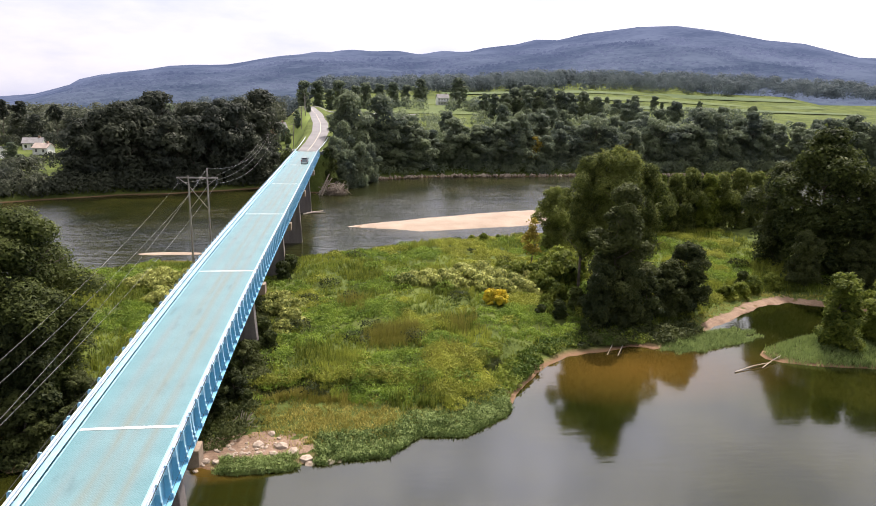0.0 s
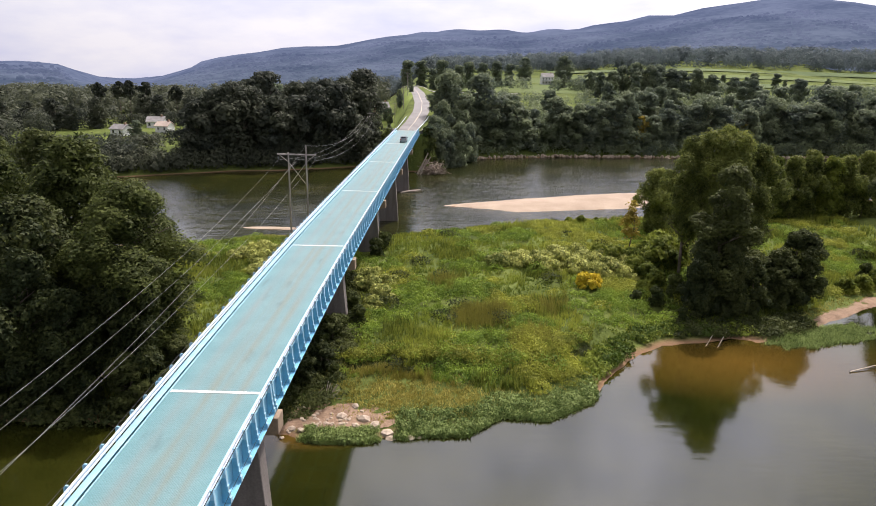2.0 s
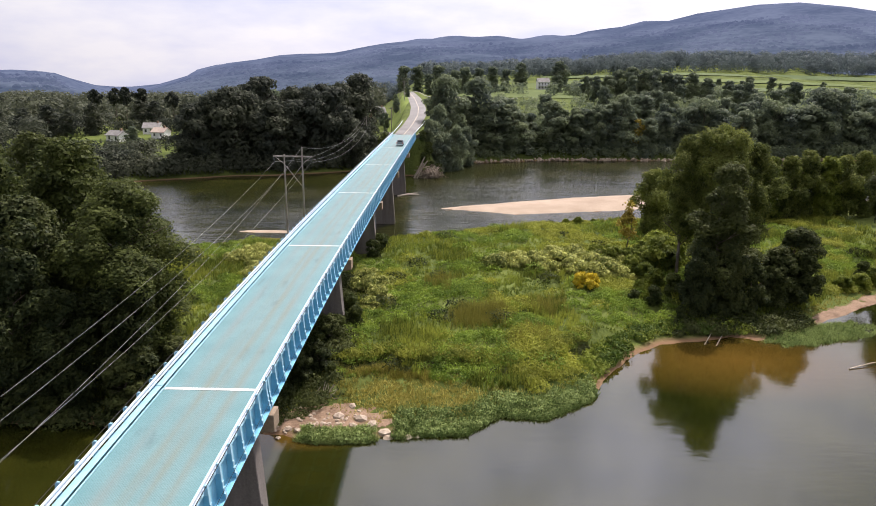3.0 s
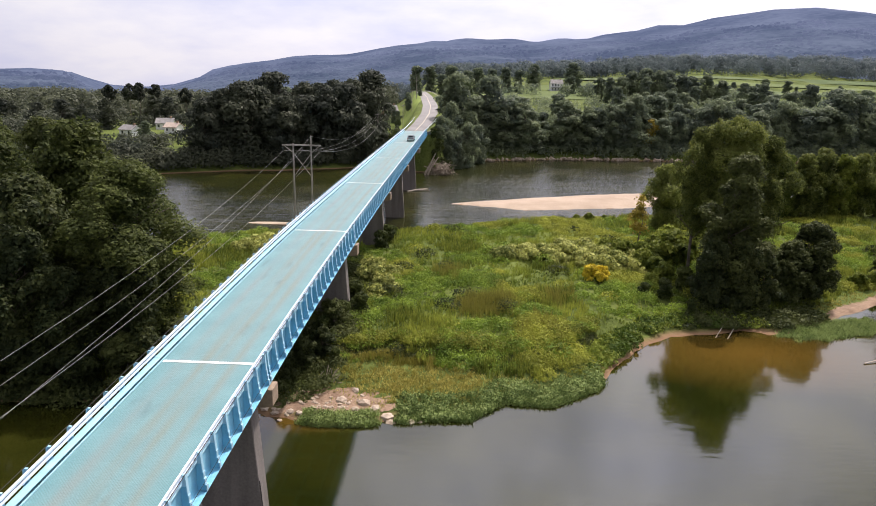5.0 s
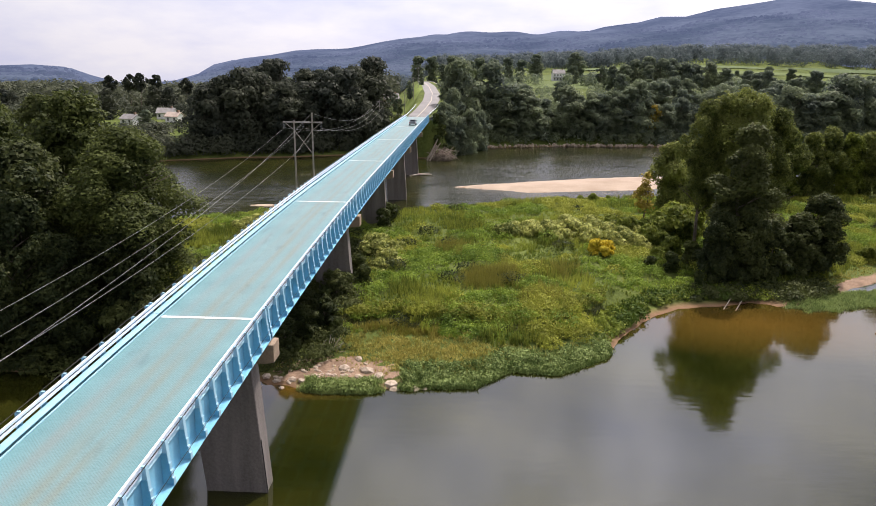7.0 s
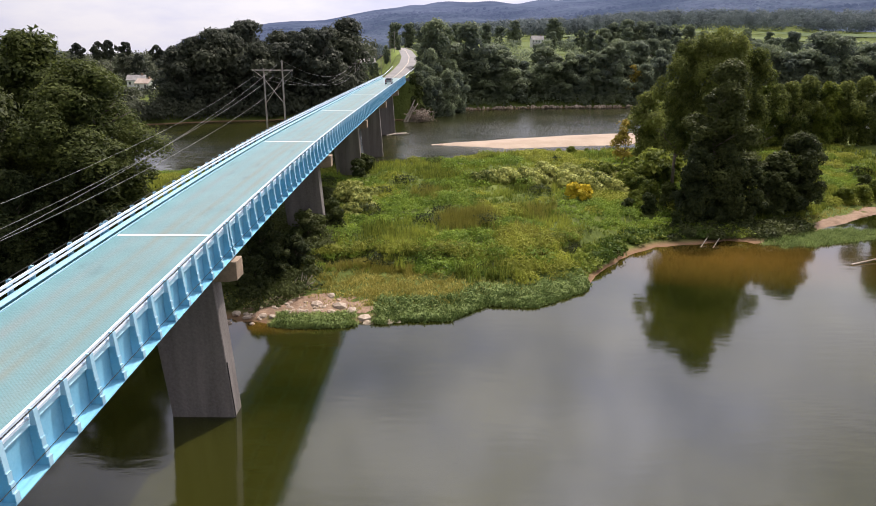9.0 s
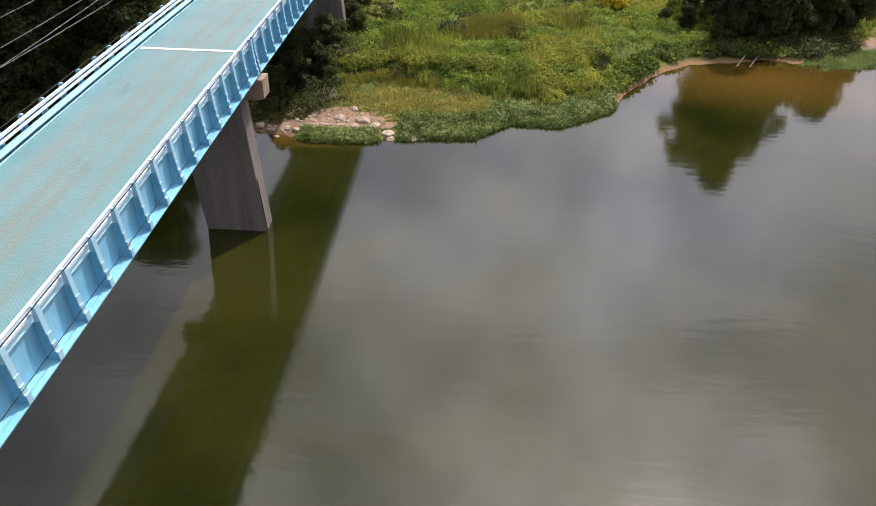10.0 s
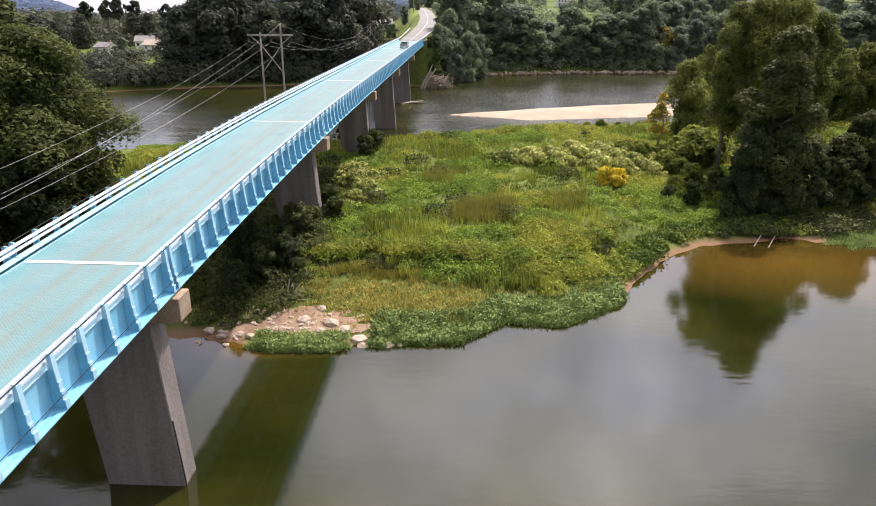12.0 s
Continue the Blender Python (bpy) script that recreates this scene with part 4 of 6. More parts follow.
tree_kind("dark_a", 6, 12, 9, 0.1, 90, 24000, 0.175, M_DARKLEAF, 0.2, 8, 1.1, 0.4)
tree_kind("dark_b", 7, 9, 7, 0.1, 80, 11500, 0.2, M_DARKLEAF, 0.16, 8, 1.0, 0.4)
tree_kind("bush_a", 8, 4.2, 5.5, 0.1, 36, 4200, 0.26, M_BROADLEAF, 0.08, 6, 0.5)
tree_kind("bush_b", 9, 3.2, 5.0, 0.1, 30, 4200, 0.22, M_SUNLEAF, 0.07, 6, 0.5)
tree_kind("knot", 10, 2.2, 6.0, 0.0, 34, 5200, 0.19, M_KNOT, 0.05, 6, 0.4)
tree_kind("gold", 11, 2.0, 3.2, 0.2, 26, 2600, 0.15, M_GOLD, 0.04, 6, 0.5)
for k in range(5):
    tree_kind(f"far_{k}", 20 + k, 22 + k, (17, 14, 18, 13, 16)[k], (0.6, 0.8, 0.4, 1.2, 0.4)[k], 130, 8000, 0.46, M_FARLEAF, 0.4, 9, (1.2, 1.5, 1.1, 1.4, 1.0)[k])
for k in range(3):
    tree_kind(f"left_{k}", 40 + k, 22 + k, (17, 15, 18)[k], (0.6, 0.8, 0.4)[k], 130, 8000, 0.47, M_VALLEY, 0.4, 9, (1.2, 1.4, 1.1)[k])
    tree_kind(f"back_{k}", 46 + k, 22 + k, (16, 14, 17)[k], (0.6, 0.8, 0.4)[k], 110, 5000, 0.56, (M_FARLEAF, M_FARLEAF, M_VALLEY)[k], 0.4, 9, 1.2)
tree_kind("olive", 30, 17, 12, 0.6, 90, 9000, 0.36, M_FARLEAF, 0.3, 9, 1.2)

BIG = "big dark green river tree, thick to the ground"
rng = np.random.default_rng(77)
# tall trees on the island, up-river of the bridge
# big_c at x -18.5, -28 and -38 are added to shade the water
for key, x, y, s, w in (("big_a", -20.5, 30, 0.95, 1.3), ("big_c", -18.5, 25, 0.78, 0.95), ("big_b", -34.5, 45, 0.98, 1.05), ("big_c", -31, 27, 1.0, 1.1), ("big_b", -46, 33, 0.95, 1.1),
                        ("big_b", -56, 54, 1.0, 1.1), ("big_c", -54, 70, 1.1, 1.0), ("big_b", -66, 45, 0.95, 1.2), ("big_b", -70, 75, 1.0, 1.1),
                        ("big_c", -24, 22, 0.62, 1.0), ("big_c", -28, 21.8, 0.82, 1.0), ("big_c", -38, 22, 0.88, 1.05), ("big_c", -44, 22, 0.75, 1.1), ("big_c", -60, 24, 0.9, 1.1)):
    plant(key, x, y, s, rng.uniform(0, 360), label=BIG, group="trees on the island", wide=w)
# dark bushes put in for deep shade below the left trees and bridge
for x, y, s in ((-13, 21.5, 0.55), (-18, 22, 0.7), (-27, 20.5, 0.6), (-34, 21, 0.7), (-41, 20, 0.65), (-50, 21, 0.7), (-60, 21, 0.7), (-15, 28, 0.6), (0.4, 27, 0.45), (-2.2, 31, 0.55), (2.2, 30, 0.42), (-1.2, 24.2, 0.42), (2.7, 35, 0.5)):
    plant("dark_b", x, y, s, rng.uniform(0, 360), "bush", "dark bush added for shade beside the water", "bushes on the island", 1.25)
# the group that hangs over the pool, down-river of it
for key, x, y, s, w in (("big_d", 64.4, 71, 0.98, 0.95), ("big_e", 59.2, 72, 0.95, 0.84), ("big_e", 71.5, 72.5, 0.92, 0.98), ("sun_a", 64, 106, 1.05, 0.95)):
    plant(key, x, y, s, rng.uniform(0, 360), label="tall olive tree with a broad sunlit crown", group="trees over the pool", wide=w)
for key, x, y, s, w in (("vine", 61.0, 57, 1.05, 1.2), ("dark_a", 57.0, 54, 0.9, 0.85), ("dark_a", 61.6, 54.5, 0.9, 0.85), ("dark_b", 65.4, 55.8, 1.0, 0.95),
                        ("dark_a", 75.6, 62, 1.0, 1.1), ("dark_b", 71.6, 59.8, 1.05, 1.15), ("dark_b", 69.4, 58, 0.75, 1.0), ("bush_a", 73.2, 60.5, 0.9, 0.9), ("bush_a", 53.5, 51.5, 0.6, 0.9), ("dark_b", 57.5, 58.5, 0.8, 1.0)):
    plant(key, x, y, s, rng.uniform(0, 360), label="dark vine-hung tree standing at the pool's edge", group="trees over the pool", wide=w)
for key, x, y, s, w in (("big_b", 115.5, 82.5, 1.15, 1.1), ("big_b", 127, 74, 1.12, 1.1), ("big_c", 112, 92, 1.0, 1.1), ("big_c", 122.5, 78, 0.9, 1.1), ("dark_a", 118, 73, 0.8, 1.2), ("dark_a", 108, 76, 0.9, 1.1)):
    plant(key, x, y, s, rng.uniform(0, 360), label="tall full tree at the island's wooded end", group="trees on the island", wide=w)
for key, x, y, s, w in (("sun_a", 69, 114, 0.95, 0.95), ("sun_b", 75, 118, 1.1, 1.0), ("sun_a", 81, 120, 1.05, 0.95), ("sun_a", 87.5, 122, 1.1, 0.95), ("sun_a", 93, 124, 1.0, 1.0), ("sun_b", 98.5, 125, 1.3, 0.95), ("sun_a", 104, 126, 1.15, 0.9),
                        ("sun_a", 109, 128, 1.22, 0.85), ("sun_b", 114, 127, 1.3, 0.95), ("sun_a", 119, 129, 1.15, 0.9), ("sun_a", 124.5, 130, 1.2, 0.9), ("sun_a", 131, 132, 1.15, 0.95), ("sun_b", 138, 134, 1.3, 1.0)):
    plant(key, x, y, s, rng.uniform(0, 360), label="sunlit young tree in the row behind the meadow", group="row of young trees", wide=w)
for x, y, s in ((92.5, 44.5, 0.98), (101, 46, 0.85)):
    plant("sun_b", x, y, s, rng.uniform(0, 360), label="small yellow-green tree on the islet", group="trees on the islet", wide=1.25)
for x, y, s in ((48, 58, 0.55), (55.5, 61.5, 0.9), (51, 57, 0.7), (70, 84, 0.8), (95, 76, 0.75), (4, 60, 0.5), (3, 38.5, 0.75), (5, 42, 0.7), (1.5, 33, 0.6), (3.5, 47, 0.8), (4, 28.5, 0.4), (4.2, 82.5, 0.9), (3.4, 78, 0.9), (4.6, 86, 0.7), (-3, 96, 1.0), (-8, 90, 1.1)):
    plant("bush_a", x, y, s, rng.uniform(0, 360), "bush", "dense green bush in the meadow", "bushes on the island")
plant("yellow", 54.5, 90, 1.25, 20, label="half-bare yellowing tree with reddish twigs", group="trees on the island")
for x, y, s in ((49, 79, 1.2), (47, 84, 0.9), (41, 118.5, 0.35), (47, 120, 0.5), (50, 119.5, 0.6), (54, 121, 0.4), (58.7, 83.8, 1.7), (55.5, 81.5, 1.3), (52.5, 79, 1.0), (57.5, 77, 1.9), (61, 80, 1.6), (50.5, 63, 0.75), (53.5, 66, 1.0), (53, 70, 0.9), (54.5, 75.5, 1.3), (51.5, 73, 1.1), (58, 74.5, 1.4), (92, 71, 0.9), (96, 73.5, 1.0), (101, 75.5, 1.0), (88, 69.5, 0.8)):
    plant("bush_b", x, y, s, rng.uniform(0, 360), "bush", "yellowing bush at the meadow's edge", "bushes on the island")
for x, y, s in ((37, 76, 1.35), (42, 74, 1.45), (46.5, 73, 1.3), (40, 71, 1.2), (44, 70, 1.2), (30, 73, 1.2), (26.5, 72, 1.0), (33.5, 74.5, 1.2), (35, 71.5, 1.1), (31, 77, 1.1), (39, 79, 1.1), (45, 77, 1.2), (28, 76, 1.0), (51, 74, 1.1), (-8, 68, 1.3), (-12, 72, 1.4), (-9, 77, 1.3), (-14, 79, 1.3), (-17, 74, 1.2), (-19, 81, 1.3), (-12, 85, 1.3), (-7.5, 84, 1.1), (-22, 77, 1.1), (-16, 67, 1.2), (5.2, 57, 1.2), (7.5, 53.5, 1.0), (4.2, 61, 1.1), (7.2, 59.5, 0.9), (6.2, 49, 0.8), (49, 71, 1.1), (50, 79, 1.2), (47, 81, 1.1), (43, 83, 1.1)):
    plant("knot", x, y, s, rng.uniform(0, 360), "shrub", "mound of pale-leaved knotweed", "mounds of knotweed")
for x, y, s in ((40.3, 62.3, 1.35), (42.4, 63.0, 1.2)):
    plant("gold", x, y, s, rng.uniform(0, 360), "shrub", "clump of yellow goldenrod in flower", "goldenrod clumps")
for x, y, s in ((103, 270, 1.9), (150, 272, 1.7)):
    plant("yellow", x, y, s, rng.uniform(0, 360), label="half-bare yellowing tree on the far bank", group="trees of the far bank")
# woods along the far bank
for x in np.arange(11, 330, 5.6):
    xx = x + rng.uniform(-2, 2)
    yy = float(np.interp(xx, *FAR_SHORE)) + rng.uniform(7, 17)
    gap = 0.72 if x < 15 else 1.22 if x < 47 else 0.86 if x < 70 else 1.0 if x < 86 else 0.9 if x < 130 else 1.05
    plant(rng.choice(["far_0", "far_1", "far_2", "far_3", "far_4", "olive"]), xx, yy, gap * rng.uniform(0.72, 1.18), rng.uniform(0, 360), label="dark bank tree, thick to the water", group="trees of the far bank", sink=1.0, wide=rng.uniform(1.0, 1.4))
for x in np.arange(16, 340, 8):
    xx = x + rng.uniform(-3, 3)
    yy = float(np.interp(xx, *FAR_SHORE)) + rng.uniform(22, 40)
    gap = 1.1 if x < 46 else 0.85 if x < 84 else 1.05
    plant(rng.choice(["back_0", "back_1", "olive"]), xx, yy, gap * rng.uniform(0.70, 0.98), rng.uniform(0, 360), label="dark bank tree behind the water's edge", group="trees of the far bank", sink=1.0, wide=rng.uniform(1.0, 1.35))
for k in range(44):
    xx, yy = rng.uniform(42, 300), rng.uniform(300, 470)
    if 40 < xx < 110 and yy > 340:
        continue
    plant(rng.choice(["back_0", "back_1"]), xx, yy, rng.uniform(0.55, 0.95), rng.uniform(0, 360), label="tree in the hedges behind the bank", group="hedge trees", sink=0.5)
for x in np.arange(-77, -13, 6.0):
    for dy, s in ((8, 1.1), (24, 1.2)):
        xx = x + rng.uniform(-2, 2)
        if x > -20 and dy > 10:
            continue
        yy = float(np.interp(xx, *FAR_SHORE)) + dy + rng.uniform(-2, 6)
        plant(rng.choice(["left_0", "left_1", "left_2"]), xx, yy, s * rng.uniform(0.85, 1.12) * (0.55 if x > -20 else 1), rng.uniform(0, 360), label="tall dark tree on the far bank", group="trees of the far bank", sink=0.5)
for x in np.arange(-260, -92, 7.0):
    yy = 318 + rng.uniform(0, 26) + (0 if x > -150 else -60)
    plant("back_2", x, yy, rng.uniform(0.5, 0.75), rng.uniform(0, 360), label="dark tree behind the houses", group="trees behind the houses", sink=0.5)
for x, y, s in ((-121, 250, 0.45), (-110, 232, 0.3), (-93, 240, 0.55)):
    plant("olive", x, y, s, rng.uniform(0, 360), label="small dark tree in front of the houses", group="trees by the houses", wide=1.3)
for x, y, s in ((-20, 304, 0.45), (-27, 308, 0.5), (-16, 312, 0.4), (-30, 330, 0.9), (-44, 340, 1.0), (-58, 330, 1.0), (-24, 420, 0.9), (-34, 400, 0.8), (12, 480, 0.8), (0, 495, 0.75), (-70, 350, 1.0), (-84, 330, 1.0), (-90, 370, 1.0), (20, 500, 0.9), (-10, 515, 1.0), (6, 520, 1.05), (28, 525, 1.0), (40, 535, 0.95), (52, 550, 1.0), (64, 560, 0.9), (-20, 500, 1.0)):
    plant("back_0", x, y, s, rng.uniform(0, 360), label="dark tree beyond the road", group="trees beyond the road", sink=0.5)
for x, y, s in ((9.5, 215.5, 0.45), (13, 217, 0.55), (16, 221, 0.65), (11, 221, 0.5), (20, 226, 0.75), (24, 238, 0.7), (12, 226, 0.55), (13, 236, 0.8), (12, 250, 0.75), (16, 262, 0.8), (14, 278, 0.7), (-13, 222, 0.3), (-9, 232, 0.22), (-14, 240, 0.3), (-11, 256, 0.25), (-14, 290, 0.3), (-17, 298, 0.34), (-11, 318, 0.3), (-19, 285, 0.33), (-13, 335, 0.34), (-9, 375, 0.33), (-20, 262, 0.3), (18, 300, 0.6)):
    plant("far_4", x, y, s, rng.uniform(0, 360), label="bushy tree beside the bridge end", group="trees by the bridge end", sink=0.5, wide=0.9)
for x, y, s in ((6.9, 212, 0.8), (8, 216, 0.9), (9.5, 212.5, 0.9), (7.5, 209.5, 0.7), (11, 210, 0.8), (-7.5, 211, 0.8), (-9, 214, 0.9), (-11, 210, 0.8), (-8, 218, 0.7), (13, 213, 0.9)):
    plant("bush_a", x, y, s, rng.uniform(0, 360), "bush", "scrubby bush on the abutment slope", "bushes by the bridge end")
for x in np.arange(112, 330, 19):
    plant(rng.choice(["back_0", "back_1"]), x + rng.uniform(-6, 6), 548 + rng.uniform(-6, 8), rng.uniform(0.3, 0.7), rng.uniform(0, 360), label="tree in the hedges behind the bank", group="hedge trees", sink=0.5)
for x, y, s in ((82, 614, 1.0), (117, 608, 1.08)):
    plant("far_0", x, y, s, rng.uniform(0, 360), label="round dark tree beside the farmhouse", group="trees by the farmhouse", wide=1.15, sink=1)


for x, y, s in ((-177, 330, 0.8), (-168, 334, 0.83), (-160, 330, 0.85), (-154, 336, 0.82), (-136, 334, 0.76)):
    plant("pine", x, y, s, rng.uniform(0, 360), label="tall thin tree standing above the valley wood", group="trees above the valley")
for x, y, s in ((124, 432, 0.9), (132, 438, 1.05), (140, 434, 1.15), (148, 430, 1.1), (156, 438, 1.1), (164, 434, 1.0), (172, 438, 0.95), (183, 440, 1.0), (192, 436, 0.85), (205, 430, 0.8)):
    plant("far_0", x, y, s, rng.uniform(0, 360), label="dark tree in the clump between the fields", group="hedge trees", sink=0.5)


# ---- woods too far to tell tree from tree ----
def woods(name, xs, ys, size, seed, mat, label, per=0, fine=0.16):
    """Canopy: rough crowns joined into one, leafy (per leaves each) or, on the hills, faceted."""
    rng = np.random.default_rng(seed)
    m = len(xs)
    s = size * rng.uniform(0.6, 1.25, m)
    if per:
        c = np.concatenate([np.stack([xs, ys, land(xs, ys) + s * u], 1) for u in (0.5, 1.35)])
        v, f = leaves(rng, c, np.concatenate([s, s * 0.8]), m * per, float(np.mean(size)) * fine, 3.0, 0.95)
        return tagged(new(name, array_mesh(name, v, f, mat)), label, "woods", kind="stuff")
    bm = bmesh.new()
    bmesh.ops.create_icosphere(bm, subdivisions=1, radius=1)
    bv = np.array([v.co[:] for v in bm.verts])
    bf = np.array([[v.index for v in f.verts] for f in bm.faces])
    bm.free()
    v = bv[None] * rng.uniform(0.72, 1.22, (m, len(bv), 1)) * np.stack([s * 1.3, s * 1.3, s * rng.uniform(0.6, 0.95, m)], 1)[:, None]
    v = v + np.stack([xs, ys, land(xs, ys) + s * 0.1], 1)[:, None]
    f = (bf[None] + (np.arange(m) * len(bv))[:, None, None]).reshape(-1, 3)
    return tagged(new(name, array_mesh(name, v.reshape(-1, 3), f, mat)), label, "woods", kind="stuff")


rng = np.random.default_rng(5)
az, r = np.radians(rng.uniform(-46, 48, 9000)), np.sqrt(rng.uniform(900 ** 2, 1700 ** 2, 9000))
woods("hill_forest", HERE_X + r * np.sin(az), HERE_Y + r * np.cos(az), 3.3, 6, M_HILLLEAF, "blue-green forest covering the hills, haze painted into its glow")
az, r = np.radians(rng.uniform(3, 34, 240)), rng.uniform(560, 600, 240)
k = rng.uniform(0, 1, 240) < 0.5 + 0.5 * np.sin(az * 40)
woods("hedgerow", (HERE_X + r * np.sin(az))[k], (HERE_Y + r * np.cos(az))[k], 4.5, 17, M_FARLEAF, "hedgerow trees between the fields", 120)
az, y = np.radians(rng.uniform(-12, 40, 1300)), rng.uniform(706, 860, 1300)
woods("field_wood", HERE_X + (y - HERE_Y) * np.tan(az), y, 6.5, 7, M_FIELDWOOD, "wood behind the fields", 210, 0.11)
az, r = np.radians(rng.uniform(-46, -6, 1300)), rng.uniform(430, 800, 1300)
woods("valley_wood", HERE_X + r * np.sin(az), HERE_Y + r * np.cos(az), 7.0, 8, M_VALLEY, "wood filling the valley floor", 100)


def scrub(name, x0, x1, y0, y1, count, size, seed, label, mat=M_FARLEAF, per=90):
    rng = np.random.default_rng(seed)
    x, y = rng.uniform(x0, x1, count), rng.uniform(y0, y1, count)
    k = (y > np.interp(x, *FAR_SHORE) + 3) & (np.abs(x - np.interp(y, ROAD_Y, ROAD_X)) > 7 + size) & ~np.array([roadside(*p) and p[1] > 226 for p in zip(x, y)])
    return woods(name, x[k], y[k], size, seed, mat, label, per)


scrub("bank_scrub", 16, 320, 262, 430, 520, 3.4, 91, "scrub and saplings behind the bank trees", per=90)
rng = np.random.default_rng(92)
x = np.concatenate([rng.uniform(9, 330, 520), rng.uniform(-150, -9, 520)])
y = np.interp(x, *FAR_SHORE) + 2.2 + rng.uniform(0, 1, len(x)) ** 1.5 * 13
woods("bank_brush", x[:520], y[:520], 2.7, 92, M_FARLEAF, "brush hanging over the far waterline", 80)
woods("bank_brush", x[520:], y[520:], 2.6, 93, M_VALLEY, "brush along the far waterline, shade painted into its leaves", 90)
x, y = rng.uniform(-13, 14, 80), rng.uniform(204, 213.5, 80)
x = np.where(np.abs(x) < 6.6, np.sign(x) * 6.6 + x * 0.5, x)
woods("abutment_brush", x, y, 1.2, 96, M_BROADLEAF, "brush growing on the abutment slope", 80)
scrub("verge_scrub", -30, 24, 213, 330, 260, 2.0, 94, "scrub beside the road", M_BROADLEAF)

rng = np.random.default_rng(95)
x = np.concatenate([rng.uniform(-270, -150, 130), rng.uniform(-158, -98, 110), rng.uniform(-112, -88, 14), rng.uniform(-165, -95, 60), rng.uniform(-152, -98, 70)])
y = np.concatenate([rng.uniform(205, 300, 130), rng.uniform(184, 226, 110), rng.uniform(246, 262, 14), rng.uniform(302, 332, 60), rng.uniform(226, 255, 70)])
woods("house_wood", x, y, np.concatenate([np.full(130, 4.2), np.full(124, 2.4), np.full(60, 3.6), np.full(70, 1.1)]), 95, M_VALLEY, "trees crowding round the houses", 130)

# ---- meadow ----
def tufts(name, xs, ys, height, blades, width, seed, mat, label, lean=0.5):
    """Bunches of bent blades, joined into one."""
    rng = np.random.default_rng(seed)
    m = len(xs) * blades
    x = np.repeat(xs, blades) + rng.normal(size=m) * width * 2.2
    y = np.repeat(ys, blades) + rng.normal(size=m) * width * 2.2
    h = np.repeat(np.broadcast_to(height, len(xs)), blades) * rng.uniform(0.55, 1.2, m)
    az = rng.uniform(0, math.tau, m)
    z = np.maximum(land(x, y), 0) - 0.05
    dx, dy = np.cos(az), np.sin(az)
    ln = h * lean * rng.uniform(0.3, 1.2, m)
    w = width * rng.uniform(0.6, 1.3, m)
    a = np.stack([x - dy * w * 0.7, y + dx * w * 0.7, z], 1)
    b = np.stack([x + dy * w * 0.7, y - dx * w * 0.7, z], 1)
    e = np.stack([x + dx * ln, y + dy * ln, z + h], 1)
    v = np.stack([a, b, e], 1).reshape(-1, 3)
    i = np.arange(m) * 3
    f = np.stack([i, i + 1, i + 2], 1)
    return tagged(new(name, array_mesh(name, v, f, mat)), label, "grass", kind="stuff")


rng = np.random.default_rng(9)
gx, gy = rng.uniform(-40, 118, 60000), rng.uniform(14, 165, 60000)
d1, d2 = gy - np.interp(gx, *NEAR_SHORE), np.interp(gx, *BACK_SHORE) - gy
inland = np.minimum(d1, d2)
DRY = np.exp(-(((gx - 13) / 11) ** 2 + ((gy - 24.5) / 4.5) ** 2))
STONY = np.exp(-(((gx - 5) / 4.5) ** 2 + ((gy - 20) / 3.5) ** 2))
patch = ripple(gx, gy, 17.0, 0.4) + 0.7 * ripple(gx, gy, 7.0, 1.4)
tall = (inland > 5) & (DRY < 0.35) & (STONY < 0.3) & ~((gx > -8) & (gx < 3.8) & (gy < 66))
# each patch of growth has its own kind: tall grass, lush weeds, rank weeds, low herbs, fine grass
PATCH_X, PATCH_Y = rng.uniform(-40, 118, 420), rng.uniform(26, 165, 420)
PATCH_KIND = rng.choice(5, 420, p=(0.27, 0.25, 0.18, 0.14, 0.16))
PATCH_X[:9], PATCH_Y[:9] = (13, 16.5, 11, 21, 24.5, 33, 28, 38, 12), (55, 51, 47, 46.5, 47, 52, 60, 55, 40)
PATCH_KIND[:9] = (1, 1, 1, 3, 3, 0, 4, 1, 0)
wx, wy = gx + 1.3 * ripple(gx, gy, 4.0, 0.3), gy + 1.6 * ripple(gx, gy, 4.6, 1.7)
nearest = np.concatenate([np.argmin((a[:, None] - PATCH_X) ** 2 + (0.75 * (b[:, None] - PATCH_Y)) ** 2, 1) for a, b in zip(np.array_split(wx, 12), np.array_split(wy, 12))])
grown, vigour = PATCH_KIND[nearest], rng.uniform(0.7, 1.25, 420)[nearest]
near = rng.uniform(0, 1, len(gx)) < np.interp(gy, (20, 60, 130), (1.0, 0.8, 0.5))
k = tall & near & (grown == 0)
tufts("meadow_grass", gx[k], gy[k], 1.35 * vigour[k], 8, 0.12, 1, M_GRASS, "tall yellow-green meadow grass on the island", 0.3)
k = tall & near & (grown == 4)
tufts("fine_grass", gx[k], gy[k], 0.8 * vigour[k], 8, 0.10, 4, M_WEED, "fine green grass on the island", 0.6)
k = tall & near & (grown == 3)
